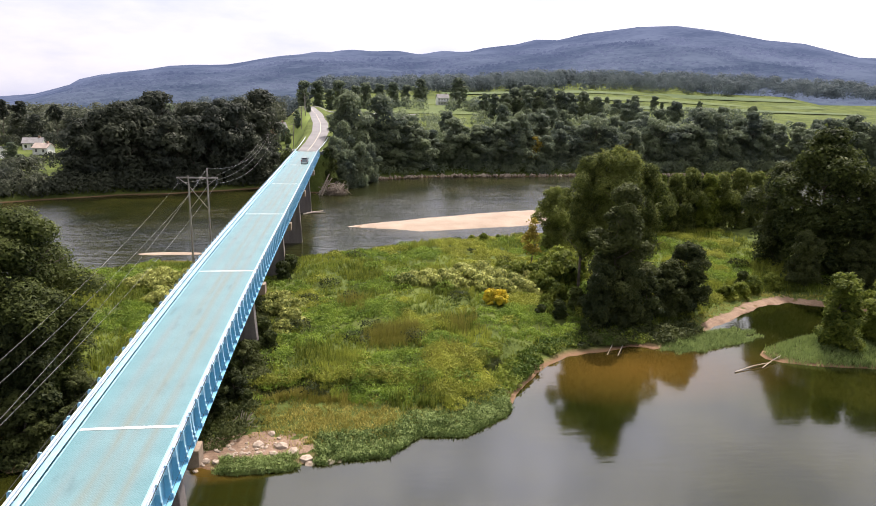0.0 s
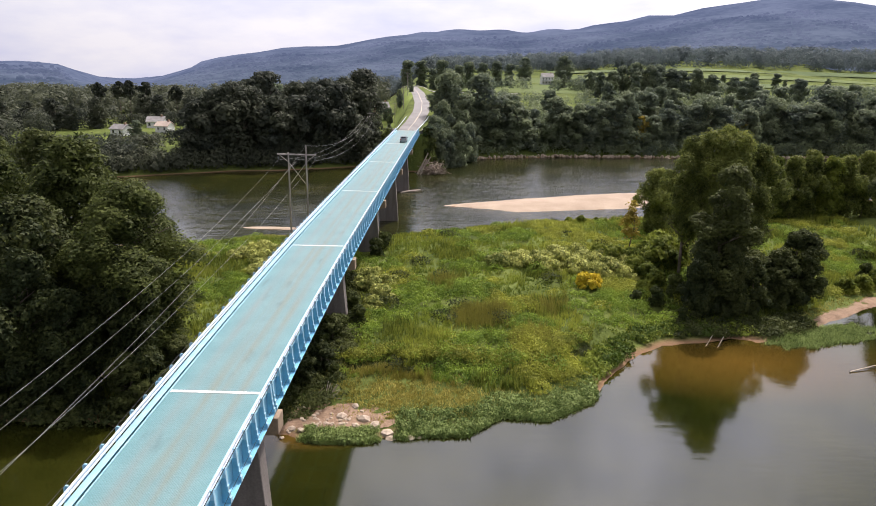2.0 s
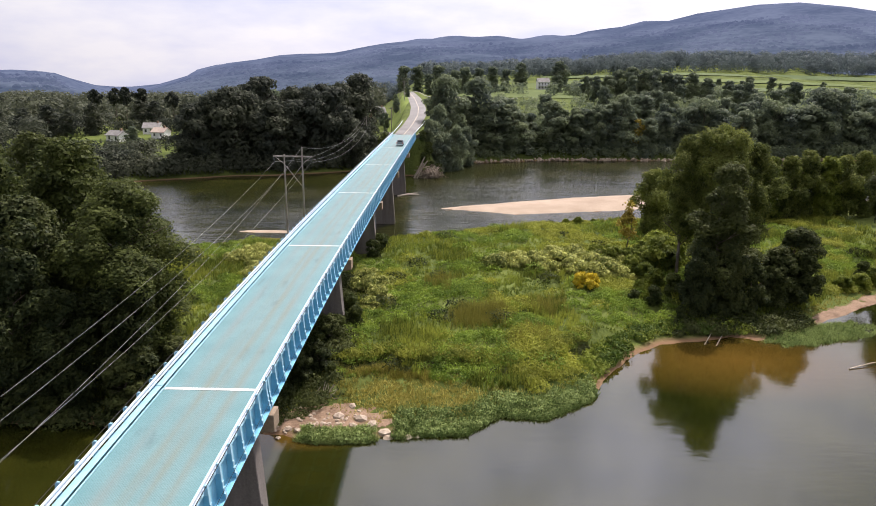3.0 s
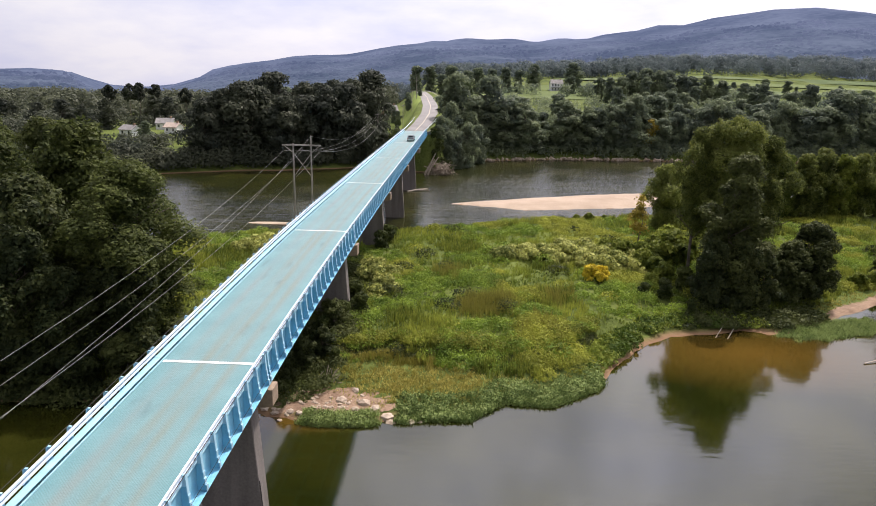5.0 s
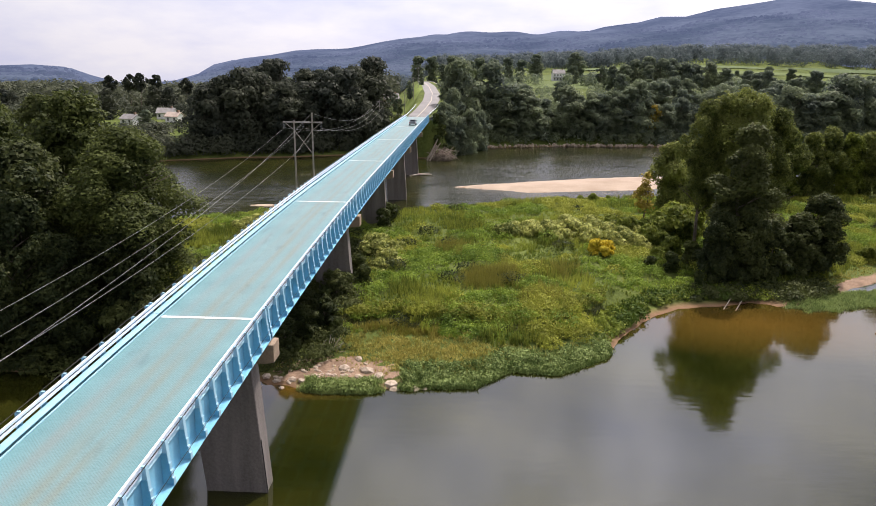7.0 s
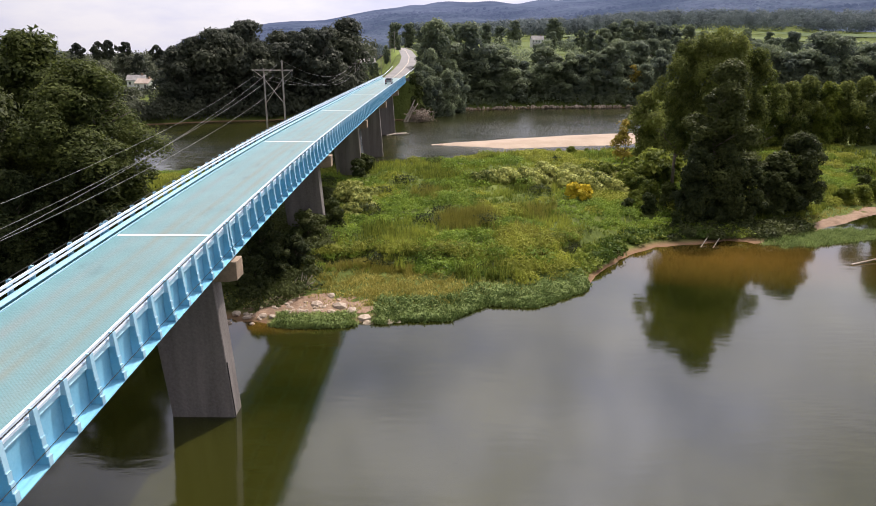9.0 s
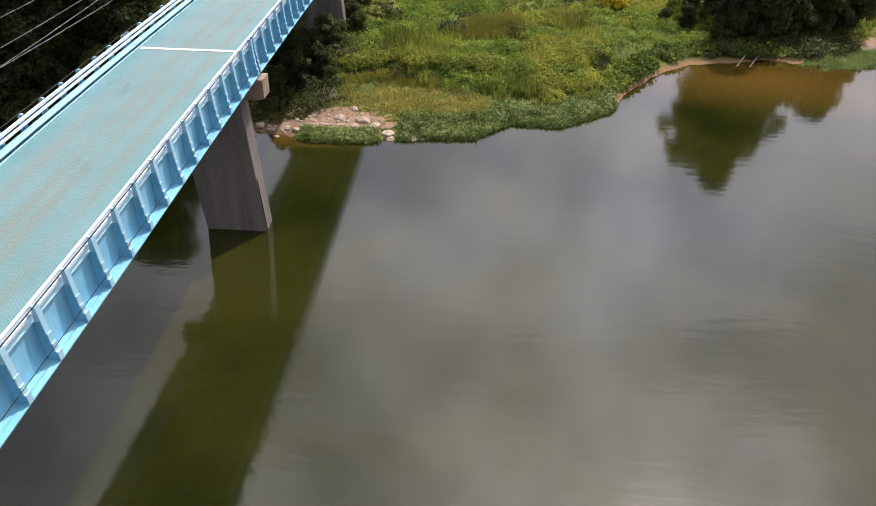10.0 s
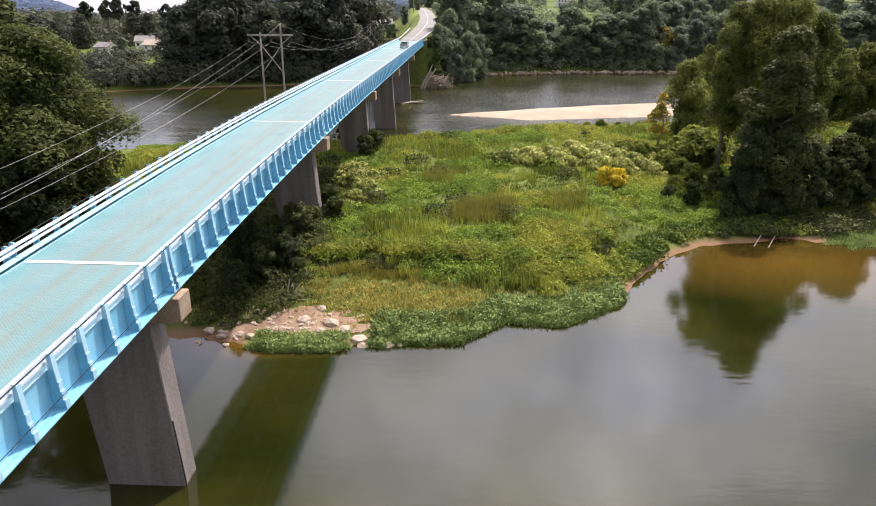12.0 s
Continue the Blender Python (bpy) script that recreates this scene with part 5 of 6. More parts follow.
tufts("low_herbs", gx[k], gy[k], 0.4 * vigour[k], 8, 0.14, 2, M_WEED, "low green herbs between the taller weeds", 0.9)
k = tall & near & (rng.uniform(0, 1, len(gx)) < 0.22)
tufts("stray_grass", gx[k], gy[k], 1.2 * vigour[k], 5, 0.07, 5, M_GRASS, "single stems of meadow grass", 0.35)
k = (inland > 0.8) & ((DRY >= 0.35) | ((inland > 2.5) & (inland <= 5.5))) & (STONY < 0.35)
tufts("dry_grass", gx[k], gy[k], 0.35, 8, 0.10, 3, M_DRYGRASS, "short dry yellow grass near the shore", 0.9)


def mounds(name, xs, ys, radii, per, size, seed, mat, label):
    """Low leafy cushions, joined into one."""
    rng = np.random.default_rng(seed)
    c = np.stack([xs, ys, land(xs, ys) + radii * 0.15], 1)
    v, f = leaves(rng, c, radii, len(xs) * per, size, 0.6, 0.62, 0.0)
    return tagged(new(name, array_mesh(name, v, f, mat)), label, "weeds", kind="stuff")


thin = rng.uniform(0, 1, len(gx)) < np.interp(gy, (20, 60, 130), (0.42, 0.34, 0.22))
for j, (kind, mat, label) in enumerate(((1, M_LUSH, "lush bright green weeds in cushions"), (2, M_RANK, "rank olive weeds in cushions"))):
    q = np.flatnonzero(tall & thin & (grown == kind))
    size = vigour[q] * np.random.default_rng(70 + j).uniform(0.5, 1.35, len(q))
    mounds("weed_cushions", gx[q], gy[q], size, 120, 0.11, 80 + j, mat, label)
q = np.random.default_rng(65).choice(np.flatnonzero(tall & (inland > 9)), 90, replace=False)
for j, (mat, label) in enumerate(((M_LUSH, "green weeds in tall hummocks"), (M_RANK, "olive weeds in tall hummocks"), (M_DARKLEAF, "dark low bramble"))):
    mounds("weed_hummocks", gx[q[j::3]], gy[q[j::3]], np.random.default_rng(66 + j).uniform(1.3, 2.4, 30), 240, 0.15, 67 + j, mat, label)
# the meadow's edge: weeds spilling over the step, dark growth standing in for shade at its foot, straw-coloured grass
# before it
x = rng.uniform(3, 37, 260)
edge = np.interp(x, (-10, 3, 10, 18, 26, 33, 40), (29, 30.5, 32, 31.5, 32.5, 36, 44)) - 0.7 * ripple(x, 32 + 0 * x, 6.0, 0.9)
mounds("edge_weeds", x, edge + rng.uniform(0.8, 3.2, 260), rng.uniform(0.5, 1.2, 260), 120, 0.11, 90, M_RANK, "rank weeds along the meadow's edge")
mounds("edge_weeds", x[:120], edge[:120] + rng.uniform(0.6, 3.0, 120), rng.uniform(0.5, 1.1, 120), 120, 0.11, 91, M_LUSH, "green weeds along the meadow's edge")
mounds("edge_brush", x[120:], edge[120:] - rng.uniform(0.0, 0.9, 140), rng.uniform(0.35, 0.8, 140), 70, 0.14, 92, M_DARKLEAF, "dark brush for the shade at the foot of the bank")
x = rng.uniform(3, 16, 420)
tufts("straw_grass", x, np.interp(x, (3, 10, 16), (29.5, 30.6, 29.6)) + rng.normal(0, 0.7, 420), 0.75, 9, 0.09, 93, M_DRYGRASS, "straw-coloured grass under the meadow's edge", 0.5)

rng = np.random.default_rng(97)
x = rng.uniform(36, 64, 150)
y = np.interp(x, *NEAR_SHORE) + rng.uniform(1.6, 6.5, 150)
mounds("bank_weeds", x, y, rng.uniform(0.5, 1.3, 150), 60, 0.22, 98, M_WEED, "weeds hanging over the muddy bank")


def sedge(x0, x1, reach, count, seed):
    rng = np.random.default_rng(seed)
    x = rng.uniform(x0, x1, count)
    y = np.interp(x, *NEAR_SHORE) + rng.uniform(-0.5, 1, count) ** 2 * reach * rng.choice((1, 1, 1, -0.12), count)
    tufts("sedge_mat", x, y, 0.42, 9, 0.10, seed, M_SEDGE, "thick blue-green sedge at the water's edge", 1.1)


rng = np.random.default_rng(19)
x, y = rng.normal(14, 6.0, 950), rng.normal(25.2, 2.4, 950)
k = (y > np.interp(x, *NEAR_SHORE) + 2.2) & (x > 5)
tufts("dry_grass", x[k], y[k], 0.32, 8, 0.11, 19, M_DRYGRASS, "short dry golden grass near the shore", 0.9)
x = np.concatenate([rng.uniform(3, 10, 50), rng.uniform(12.5, 36, 230)])
y = np.interp(x, *NEAR_SHORE) + rng.uniform(0, 1, 280) ** 1.4 * np.where(x < 11, 2.0, 4.2)
mounds("sedge_cushions", x, y, rng.uniform(0.35, 0.7, 280), 90, 0.11, 20, M_SEDGE, "cushions of blue-green sedge on the waterline")
sedge(2.5, 10.5, 2.2, 900, 11)
sedge(12.5, 36, 4.5, 3200, 12)
rng = np.random.default_rng(13)
x, y = rng.uniform(62, 88, 4200), rng.uniform(44, 58, 4200)
k = np.hypot((x - 74.2) / 9.6, (y - 50.0 - (x - 74.2) * 0.33) / 3.3) + 0.25 * ripple(x, y, 3.4) < 1
tufts("sedge_mat", x[k], y[k], 0.5, 8, 0.11, 13, M_SEDGE, "low blue-green sedge patch spreading into the pool", 1.1)
rng = np.random.default_rng(16)
at = rng.choice(5, 700, p=(0.4, 0.24, 0.12, 0.12, 0.12))
x, y = np.array((21.5, 24.5, 33, 17, 30))[at] + rng.normal(0, 1.5, 700), np.array((46.5, 47, 51, 62, 39))[at] + rng.normal(0, 1.8, 700)
tufts("reed_bed", x, y, 1.6, 9, 0.07, 16, M_REED, "tall olive reeds standing in patches", 0.25)
# low dark growth paints in the shade under the pool's trees
x = rng.uniform(51, 74, 120)
y = np.interp(x, *NEAR_SHORE) + rng.uniform(1.2, 6.0, 120)
mounds("bank_shrubs", x, y, rng.uniform(0.7, 1.5, 120), 80, 0.2, 21, M_DARKLEAF, "dark low growth for the shade under the trees by the pool")
# dark bramble, most of all the low mounds, stands in for the bridge's shadow
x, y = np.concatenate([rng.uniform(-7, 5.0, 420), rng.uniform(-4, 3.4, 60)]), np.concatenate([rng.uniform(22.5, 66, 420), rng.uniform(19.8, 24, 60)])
mounds("dark_bramble", x, y, np.concatenate([rng.uniform(0.6, 1.6, 420), rng.uniform(0.3, 0.7, 60)]), 110, 0.15, 18, M_DARKLEAF, "dark bramble under the bridge, partly for its shade")
# dark brush laid over the left shore in place of tree shade
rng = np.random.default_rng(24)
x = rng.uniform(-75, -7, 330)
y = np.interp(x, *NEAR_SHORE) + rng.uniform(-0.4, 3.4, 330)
mounds("shore_brush", x, y, rng.uniform(0.6, 1.5, 330), 90, 0.18, 25, M_DARKLEAF, "dark brush added for the shade on the left shore")
rng = np.random.default_rng(14)
x, y = rng.uniform(80, 120, 2600), rng.uniform(37, 53, 2600)
k = 1 - np.abs(x - 104) / 25 - ((y - 45 - (x - 104) * 0.09) / 9) ** 2 > 0.02
tufts("islet_sedge", x[k], y[k], 0.7, 8, 0.12, 15, M_SEDGE, "sedge and weeds on the small islet", 0.7)


# ---- stones along the shore ----
def stone(name, x, y, size, seed, squash=0.6, label="pale angular river stone on the shore", z=None):
    rng = np.random.default_rng(seed)
    bm = bmesh.new()
    bmesh.ops.create_icosphere(bm, subdivisions=1 if size > 0.3 else 2, radius=size)
    for v in bm.verts:
        k = 1 + 0.22 * noise.noise(v.co / size * 1.3 + Vector((seed, 0, 0))) + 0.06 * rng.normal()
        v.co = Vector((v.co.x * k * 1.25, v.co.y * k, max(v.co.z * k * squash, -size * 0.35)))
    ob = part(name, bm, M_STONE)
    ob.matrix_world = pose(x, y, (float(land(x, y)) if z is None else z) + size * 0.12, rng.uniform(-12, 12), rng.uniform(-12, 12), rng.uniform(0, 360))
    return tagged(ob, label, "stone", "stones on the shore")


rng = np.random.default_rng(31)
for k, (x, y, s) in enumerate(((7.4, 22.6, 0.5), (6.2, 20.6, 0.75), (8.6, 20.2, 0.8), (8.0, 19.0, 0.5), (10.0, 19.2, 0.7), (11.5, 18.2, 0.75), (11.9, 17.4, 0.65), (15.0, 17.8, 0.55), (14.0, 17.7, 0.7),
                               (2.2, 18.0, 0.5), (3.6, 18.6, 0.4), (1.0, 18.4, 0.55), (-0.5, 18.2, 0.5), (-1.8, 19.0, 0.6), (0.3, 17.0, 0.4), (-0.9, 15.8, 0.55), (-2.4, 17.6, 0.5))):
    stone("stone", x, y, s * 0.85, 40 + k)
for k in range(60):
    x, y = rng.normal(4.5, 3.2), rng.normal(19.8, 1.3)
    stone("stone", x, y, rng.uniform(0.1, 0.26), 100 + k, label="small pale stone in the gravel", z=max(float(land(x, y)), 0.02))
xs = rng.uniform(10, 190, 420)
bm = bmesh.new()
for x in xs:
    y = float(np.interp(x, *FAR_SHORE)) + rng.uniform(-1.2, 1.6)
    s = rng.uniform(0.3, 0.9)
    m = pose(x, y, 0.15 + rng.uniform(0, 0.5), *rng.uniform(0, 360, 3)) @ Matrix.Diagonal((s * 1.3, s, s * 0.7, 1))
    bmesh.ops.create_icosphere(bm, subdivisions=1, radius=1, matrix=m)
tagged(part("riprap", bm, M_STONE), "line of pale riprap along the far bank", "riprap", kind="stuff")

# ---- driftwood ----


def log(name, a, b, r, label):
    bm = bmesh.new()
    a, b = Vector(a), Vector(b)
    mid = a.lerp(b, 0.5) + Vector((0.1, 0.15, 0.12)) * (b - a).length * 0.15
    tube(bm, a, mid, r, r * 0.8)
    tube(bm, mid, b, r * 0.8, r * 0.45)
    return tagged(part(name, bm, M_DRIFT), label, "driftwood", "driftwood")


log("drift_log", (55.0, 45.0, -0.1), (58.2, 49.6, 1.0), 0.08, "bare pale stick leaning out of the water")
log("drift_log", (56.6, 44.7, -0.1), (60.6, 50.6, 1.3), 0.08, "bare pale stick leaning out of the water")
log("drift_log", (71.5, 37.4, 0.08), (79.0, 40.2, 0.25), 0.09, "bleached log lying at the islet's tip")
log("drift_log", (76.5, 38.6, 0.1), (81.5, 41.8, 0.6), 0.08, "bleached branch at the islet's tip")
bm = bmesh.new()
rng = np.random.default_rng(51)
for k in range(260):
    c = Vector((rng.normal(10.5, 1.9), rng.normal(203, 1.6), abs(rng.normal(0, 1.7))))
    d = Vector(rng.normal(size=3) * (1, 1, 0.5)).normalized() * rng.uniform(0.9, 2.6)
    tube(bm, c - d, c + d, 0.12, 0.06, 5)
pile = part("driftwood", bm, M_WETWOOD, None)
tagged(pile, "tangled heap of driftwood against the pier", "driftwood", "driftwood")
for a, b in (((4.6, 201, 0), (8.4, 202, 7.8)), ((5.6, 200.5, 0), (8.0, 201.5, 5.6)), ((6.0, 202, 1.5), (9.4, 201, 6.4))):
    log("drift_log", a, b, 0.36, "bleached trunk standing out of the driftwood")
for a, b in (((1.5, 162.5, 0.1), (7.5, 166.5, 0.5)), ((3, 164.5, 0.1), (8.2, 164.6, 0.3))):
    log("drift_log", a, b, 0.3, "bleached log stranded at the pier's foot")
bm = bmesh.new()
for k in range(16):
    c = Vector((rng.normal(3.6, 0.5), rng.normal(24.6, 0.4), 0.9))
    tube(bm, c, c + Vector((rng.uniform(0.2, 1.6), rng.uniform(-0.8, 0.8), rng.uniform(0.4, 1.9))), 0.085, 0.03, 5)
tagged(part("dead_branch", bm, M_DRIFT), "grey dead branch caught under the bridge", "driftwood", "driftwood")

# ---- power line ----
HX, HY = -11.0, 78.0
hframe = empty("power_pole_frame", HX, HY, float(land(HX, HY)), "grey wooden H-frame power pole with braces", "power pole")
g = float(land(HX, HY))
for dx, top in ((-1.65, 22.7), (1.65, 24.1)):
    bm = bmesh.new()
    tube(bm, (dx, 0, -1), (dx, 0, top - g), 0.2, 0.14, 10)
    part("pole", bm, M_WOODPOLE, hframe)
bm = bmesh.new()
box(bm, -3.7, 3.5, -0.14, 0.14, 22.2 - g, 22.45 - g)
part("cross_arm", bm, M_WOODPOLE, hframe)
for a, b in (((-1.65, 0.2, 20.8 - g), (1.65, 0.2, 16.5 - g)), ((1.65, -0.2, 20.8 - g), (-1.65, -0.2, 16.5 - g)), ((-1.65, 0, 20.9 - g), (-3.3, 0, 22.2 - g)), ((1.65, 0, 20.9 - g), (3.2, 0, 22.2 - g))):
    bm = bmesh.new()
    tube(bm, a, b, 0.07, 0.07, 6)
    part("brace", bm, M_WOODPOLE, hframe)
for x in (-3.5, 0.0, 3.3):
    bm = bmesh.new()
    for k in range(5):
        tube(bm, (x, 0, 21.3 - g + 0.18 * k), (x, 0, 21.38 - g + 0.18 * k), 0.13, 0.07, 8)
    part("insulator", bm, M_GLASS, hframe, "dark string insulator")


def wire(a, b, sag, r=0.014):
    a, b = Vector(a), Vector(b)
    bm = bmesh.new()
    q = (b - a).to_track_quat("Z", "Y")
    rings = []
    for k in range(25):
        p = a.lerp(b, k / 24) - Vector((0, 0, sag * 4 * (k / 24) * (1 - k / 24)))
        rings.append([bm.verts.new(p + q @ Vector((r * math.cos(i * math.tau / 5), r * math.sin(i * math.tau / 5), 0))) for i in range(5)])
    for u, w in zip(rings, rings[1:]):
        for i in range(5):
            bm.faces.new((u[i], u[(i + 1) % 5], w[(i + 1) % 5], w[i]))
    return tagged(part("power_line", bm, M_WIRE), "thin grey power line hanging along the bridge", "power line", "power lines")


WIRES = (((-14.5, 78, 21.3), (-11.5, -70, 18), 4), ((-11, 78, 21.3), (-15, -70, 14.5), 4), ((-7.7, 78, 21.3), (-9, -70, 17), 4), ((-9.35, 78, 24.0), (-8, -70, 15), 4))
for a, b, s in WIRES:
    wire(a, b, s)
for a, b in (((-14.5, 78, 21.3), (-19, 236, 18.3)), ((-11, 78, 21.3), (-17, 236, 18.3)), ((-7.7, 78, 21.3), (-15, 236, 18.3)), ((-9.35, 78, 24.0), (-17, 236, 19.6))):
    wire(a, b, 4, 0.02)
for x, y, h in ((-17, 236, 15.2), (-9, 262, 12), (-8, 300, 11), (-9, 345, 11), (-13, 400, 11), (9, 330, 9)):
    g = float(land(x, y))
    pole = empty("utility_pole", x, y, g, "brown wooden utility pole beside the road", "utility pole", "utility poles")
    bm = bmesh.new()
    tube(bm, (0, 0, -0.5), (0, 0, h), 0.18, 0.12, 8)
    part("pole", bm, M_WOODPOLE, pole)
    bm = bmesh.new()
    box(bm, -1.2, 1.2, -0.07, 0.07, h - 0.8, h - 0.62)
    part("cross_arm", bm, M_WOODPOLE, pole)


# ---- guard rail at the bridge end ----
for s in (-1, 1):
    rail = empty("guard_rail", 0, 0, 0, "grey steel guard rail beside the road", "guard rail", "guard rails")
    bm = bmesh.new()
    prev = None
    for y in np.arange(213, 246, 2.0):
        x, z = np.interp(y, ROAD_Y, ROAD_X) + s * (4.1 + 0.02 * (y - 213)), np.interp(y, ROAD_Y, ROAD_Z)
        if prev:
            tube(bm, prev, (x, y, z + 0.6), 0.12, 0.12, 6)
        prev = (x, y, z + 0.6)
    part("beam", bm, M_RAIL, rail)
    for y in np.arange(213, 246, 4.0):
        x, z = np.interp(y, ROAD_Y, ROAD_X) + s * (4.25 + 0.02 * (y - 213)), np.interp(y, ROAD_Y, ROAD_Z)
        bm = bmesh.new()
        box(bm, x - 0.08, x + 0.08, y - 0.08, y + 0.08, z - 0.6, z + 0.68)
        part("post", bm, M_WOODPOLE, rail)


# ---- pickup truck ----
def pickup(x, y, z, turn):
    """A crew-cab pickup; its nose towards its own +y."""
    ob = empty("pickup_truck", x, y, z, "grey crew-cab pickup truck driving over the bridge", "truck", turn=turn)
    bm = bmesh.new()
    prof = ((-2.85, 0.50), (2.75, 0.50), (2.85, 0.72), (2.80, 1.05), (1.45, 1.16), (0.95, 1.70), (0.55, 1.84), (-0.75, 1.84), (-1.02, 1.72), (-1.18, 1.14), (-2.85, 1.14))
    va = [bm.verts.new((-0.98 + (0.16 if z > 1.3 else 0), y_, z)) for y_, z in prof]
    vb = [bm.verts.new((0.98 - (0.16 if z > 1.3 else 0), y_, z)) for y_, z in prof]
    bm.faces.new(va)
    bm.faces.new(vb[::-1])
    for i in range(len(prof)):
        j = (i + 1) % len(prof)
        bm.faces.new((va[i], vb[i], vb[j], va[j]))
    body = part("body", bm, M_CARPAINT, ob, "", 0.03)
    bm = bmesh.new()
    box(bm, -0.78, 0.78, -2.72, -1.28, 1.135, 1.15)
    part("bed_floor", bm, M_TYRE, ob, "dark open load bed")
    for x0, x1, y0, y1 in ((-0.97, -0.8, -2.84, -1.2), (0.8, 0.97, -2.84, -1.2), (-0.97, 0.97, -2.88, -2.76)):
        bm = bmesh.new()
        box(bm, x0, x1, y0, y1, 0.85, 1.30)
        part("tailgate" if x1 - x0 > 1 else "bed_side", bm, M_CARPAINT, ob, "", 0.02)
    for pts in ([(-0.70, -1.09, 1.30), (0.70, -1.09, 1.30), (0.66, -1.035, 1.70), (-0.66, -1.035, 1.70)], [(-0.74, 1.31, 1.32), (0.74, 1.31, 1.32), (0.68, 1.02, 1.66), (-0.68, 1.02, 1.66)]):
        bm = bmesh.new()
        d = -0.03 if pts[0][1] < 0 else 0.03
        a = [bm.verts.new((p[0], p[1] + d * 2.2, p[2])) for p in pts]
        b = [bm.verts.new((p[0], p[1] - d, p[2])) for p in pts]
        bm.faces.new(a), bm.faces.new(b[::-1])
        for i in range(4):
            bm.faces.new((a[i], b[i], b[(i + 1) % 4], a[(i + 1) % 4]))
        part("window", bm, M_GLASS, ob)
    for s in (-1, 1):
        bm = bmesh.new()
        box(bm, s * 0.86 - 0.03, s * 0.86 + 0.03, -0.85, 0.85, 1.28, 1.68)
        part("side_window", bm, M_GLASS, ob)
        bm = bmesh.new()
        box(bm, s * 1.12 - 0.12, s * 1.12 + 0.12, 0.95, 1.08, 1.22, 1.42)
        part("mirror", bm, M_CARPAINT, ob)
        bm = bmesh.new()
        box(bm, s * 0.88 - 0.09, s * 0.88 + 0.09, -2.92, -2.86, 0.85, 1.22)
        part("tail_lamp", bm, M_TAIL, ob)
        for yy in (-1.75, 1.85):
            bm = bmesh.new()
            tube(bm, (s * 0.78, yy, 0.38), (s * 1.0, yy, 0.38), 0.38, 0.38, 18)
            wheel = part("wheel", bm, M_TYRE, ob)
            bm = bmesh.new()
            tube(bm, (s * 0.96, yy, 0.38), (s * 1.01, yy, 0.38), 0.22, 0.2, 14)
            part("rim", bm, M_CHROME, wheel)
    bm = bmesh.new()
    box(bm, -0.98, 0.98, -3.05, -2.88, 0.48, 0.70)
    part("bumper", bm, M_CHROME, ob, "chrome rear bumper", 0.02)
    return ob


pickup(1.7, 172, deck_z(172), 0)


# ---- houses ----
def house(x, y, w, d, h, roof_h, turn, wall, roof, label, porch=False, floors=1):
    """A gabled house, its ridge along its own x."""
    ob = empty("house", x, y, float(land(x, y)), label, "house", "houses", turn)
    bm = bmesh.new()
    box(bm, -w / 2, w / 2, -d / 2, d / 2, -1.5, h)
    for s in (-1, 1):
        a = [bm.verts.new(p) for p in ((s * (w / 2 - 0.01), -d / 2, h), (s * (w / 2 - 0.01), d / 2, h), (s * (w / 2 - 0.01), 0, h + roof_h))]
        bm.faces.new(a)
    part("wall", bm, wall, ob)
    bm = bmesh.new()
    o = [(-d / 2 - 0.5, h - 0.25), (0, h + roof_h + 0.12), (d / 2 + 0.5, h - 0.25), (d / 2 + 0.5, h - 0.02), (0, h + roof_h + 0.38), (-d / 2 - 0.5, h - 0.02)]
    a = [bm.verts.new((-w / 2 - 0.4, p, q)) for p, q in o]
    b = [bm.verts.new((w / 2 + 0.4, p, q)) for p, q in o]
    bm.faces.new(a), bm.faces.new(b[::-1])
    for i in range(6):
        bm.faces.new((a[i], b[i], b[(i + 1) % 6], a[(i + 1) % 6]))
    top = part("roof", bm, roof, ob)
    bm = bmesh.new()
    box(bm, w * 0.28, w * 0.28 + 0.8, -0.4, 0.4, h + roof_h * 0.4, h + roof_h + 1.2)
    part("chimney", bm, M_BRICK, top)
    n = max(2, int(w / 2.6))
    for k in range(n):
        for fl in range(floors):
            wx, wz = -w / 2 + w * (k + 0.5) / n, h * (fl + 0.35) / floors
            bm = bmesh.new()
            box(bm, wx - 0.5, wx + 0.5, -d / 2 - 0.06, -d / 2 + 0.05, wz, wz + 1.4)
            win = part("window", bm, M_GLASS, ob)
            bm = bmesh.new()
            box(bm, wx - 0.6, wx + 0.6, -d / 2 - 0.12, -d / 2 - 0.03, wz - 0.12, wz - 0.01)
            part("sill", bm, M_WHITEPAINT, win)
    if porch:
        bm = bmesh.new()
        box(bm, -w / 2, w / 2, -d / 2 - 2.4, -d / 2 - 0.02, h / floors - 0.2, h / floors + 0.05)
        part("porch_roof", bm, roof, ob)
        for k in range(5):
            bm = bmesh.new()
            xx = -w / 2 + 0.2 + (w - 0.4) * k / 4
            box(bm, xx - 0.1, xx + 0.1, -d / 2 - 2.3, -d / 2 - 2.1, -1, h / floors - 0.21)
            part("porch_post", bm, M_WHITEPAINT, ob)
    return ob


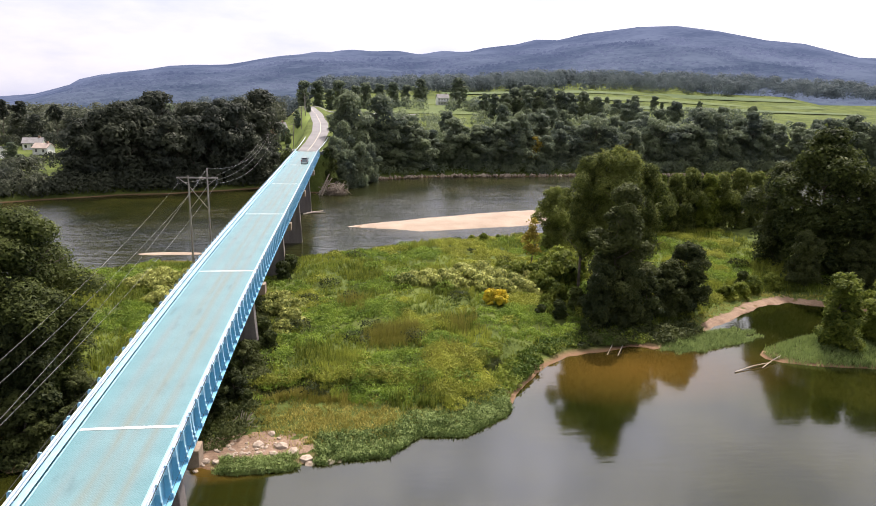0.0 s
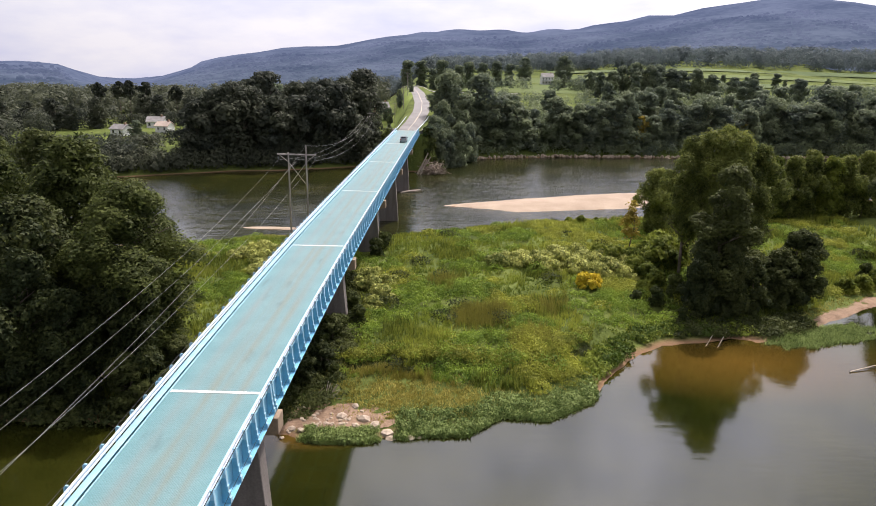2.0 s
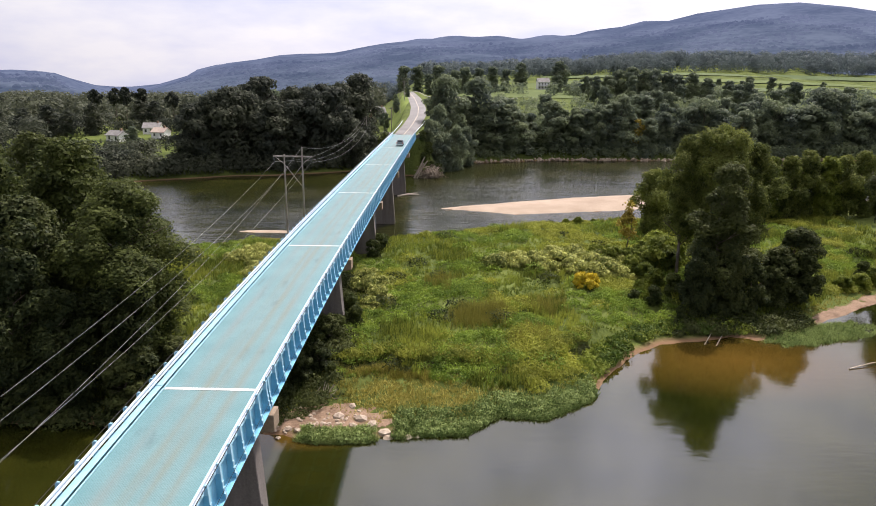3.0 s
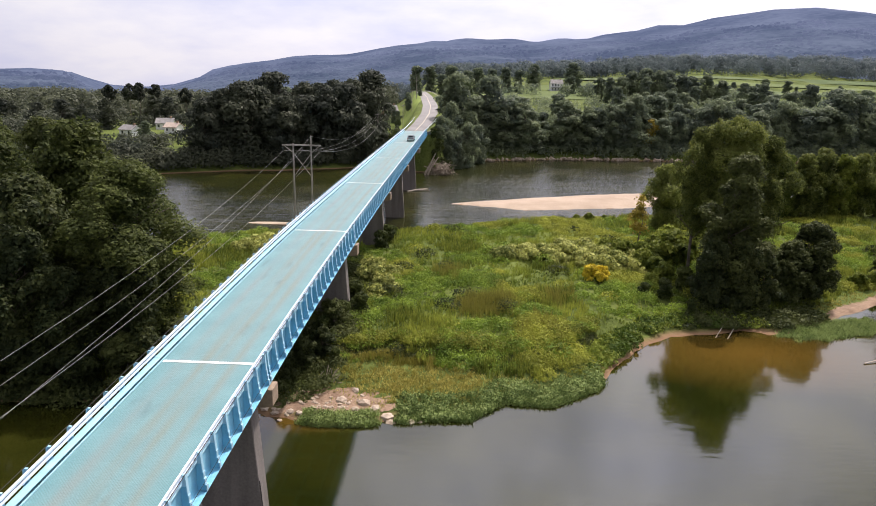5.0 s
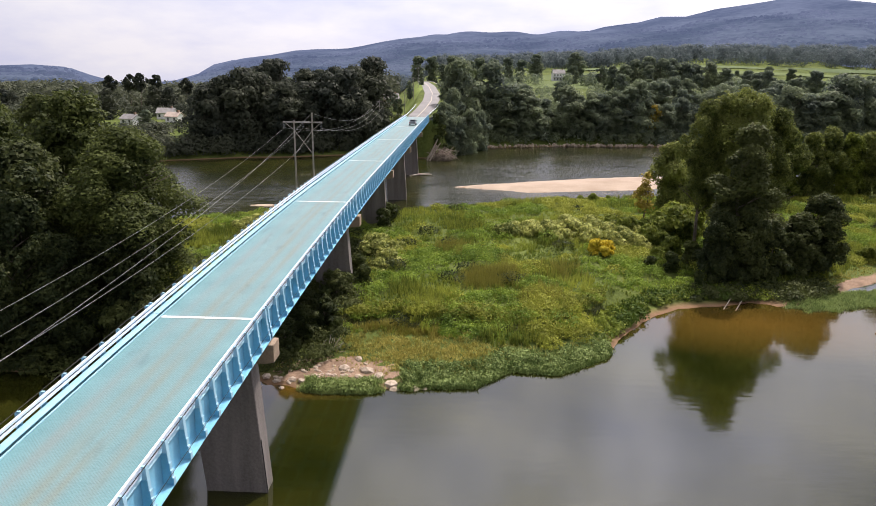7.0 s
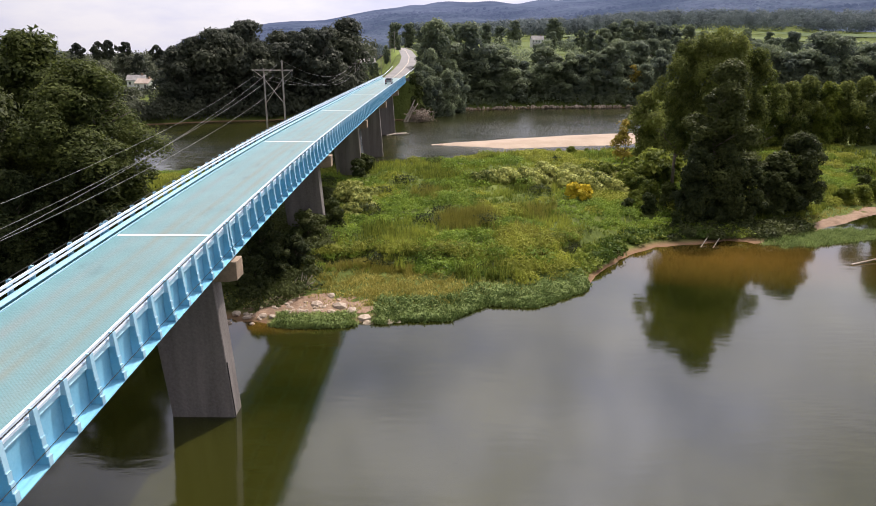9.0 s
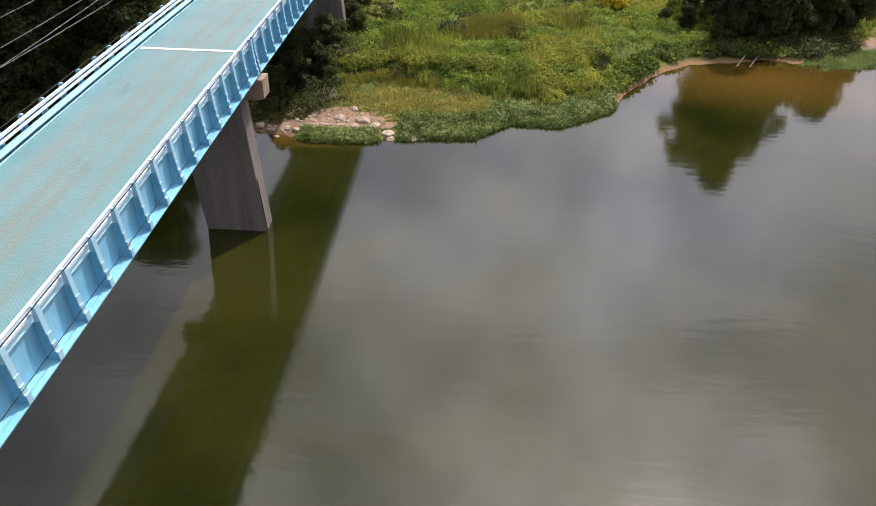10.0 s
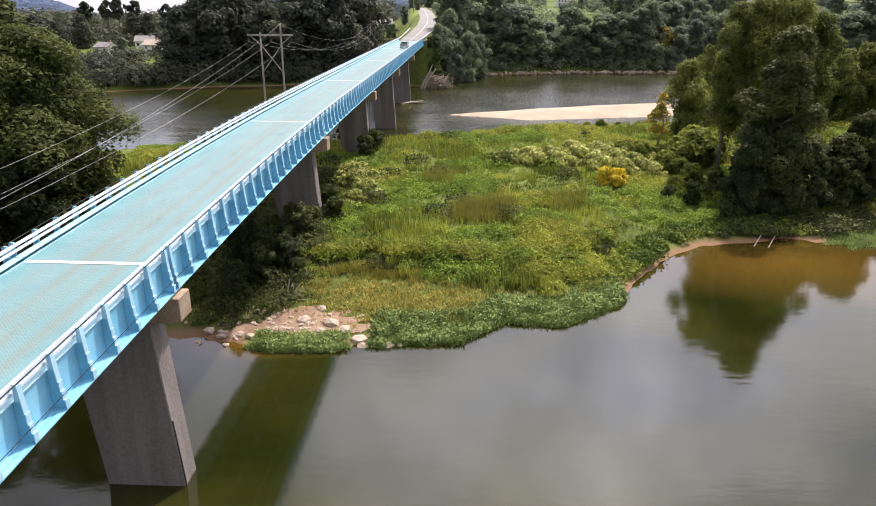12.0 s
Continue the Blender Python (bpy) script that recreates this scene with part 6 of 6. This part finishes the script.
house(99, 585, 10.5, 8.5, 6.6, 3.0, 6, M_WHITEPAINT, M_ROOF, "white two-storey farmhouse with a porch", True, 2)
house(-132, 259, 7.5, 6, 3.0, 1.6, -20, M_WHITEPAINT, M_ROOF, "long white house with a grey roof")
house(-131, 294, 8, 7, 3.2, 2.0, 10, M_WHITEPAINT, M_ROOF, "white house with a grey gable roof")
house(-119, 275, 6.5, 6, 3.0, 1.6, -10, M_WHITEPAINT, M_ROOFTAN, "low white house with a pale roof")
house(-22, 322, 8, 7, 3.2, 2.4, 20, M_BRICK, M_ROOF, "brown house among trees beside the road")
house(165, 585, 26, 9, 4.0, 2.0, 4, M_BRICK, M_ROOF, "long low barn at the field's edge")


# ---- parked car by the houses ----
def parked_car(x, y, turn):
    ob = empty("parked_car", x, y, float(land(x, y)) + 0.1, "dark blue car parked on the lawn by the houses", "car", turn=turn)
    bm = bmesh.new()
    prof = ((-2.2, 0.35), (2.2, 0.35), (2.25, 0.75), (1.3, 0.92), (0.55, 1.42), (-0.9, 1.45), (-1.7, 0.98), (-2.25, 0.9))
    va = [bm.verts.new((-0.88 + (0.14 if q > 1.3 else 0), p, q)) for p, q in prof]
    vb = [bm.verts.new((0.88 - (0.14 if q > 1.3 else 0), p, q)) for p, q in prof]
    bm.faces.new(va), bm.faces.new(vb[::-1])
    for i in range(len(prof)):
        j = (i + 1) % len(prof)
        bm.faces.new((va[i], vb[i], vb[j], va[j]))
    part("body", bm, M_BLUECAR, ob, "", 0.04)
    for s in (-1, 1):
        bm = bmesh.new()
        prism(bm, [(-1.35, 0.98), (0.95, 0.98), (0.45, 1.36), (-0.85, 1.38)], -0.02, 0.02)
        bmesh.ops.transform(bm, matrix=Matrix.Translation((s * 0.86, 0, 0)) @ Matrix.Rotation(math.pi / 2, 4, "Z"), verts=bm.verts)
        part("side_window", bm, M_GLASS, ob)
        for yy in (-1.35, 1.4):
            bm = bmesh.new()
            tube(bm, (s * 0.7, yy, 0.32), (s * 0.9, yy, 0.32), 0.32, 0.32, 16)
            part("wheel", bm, M_TYRE, ob)


parked_car(-105, 229, 70)
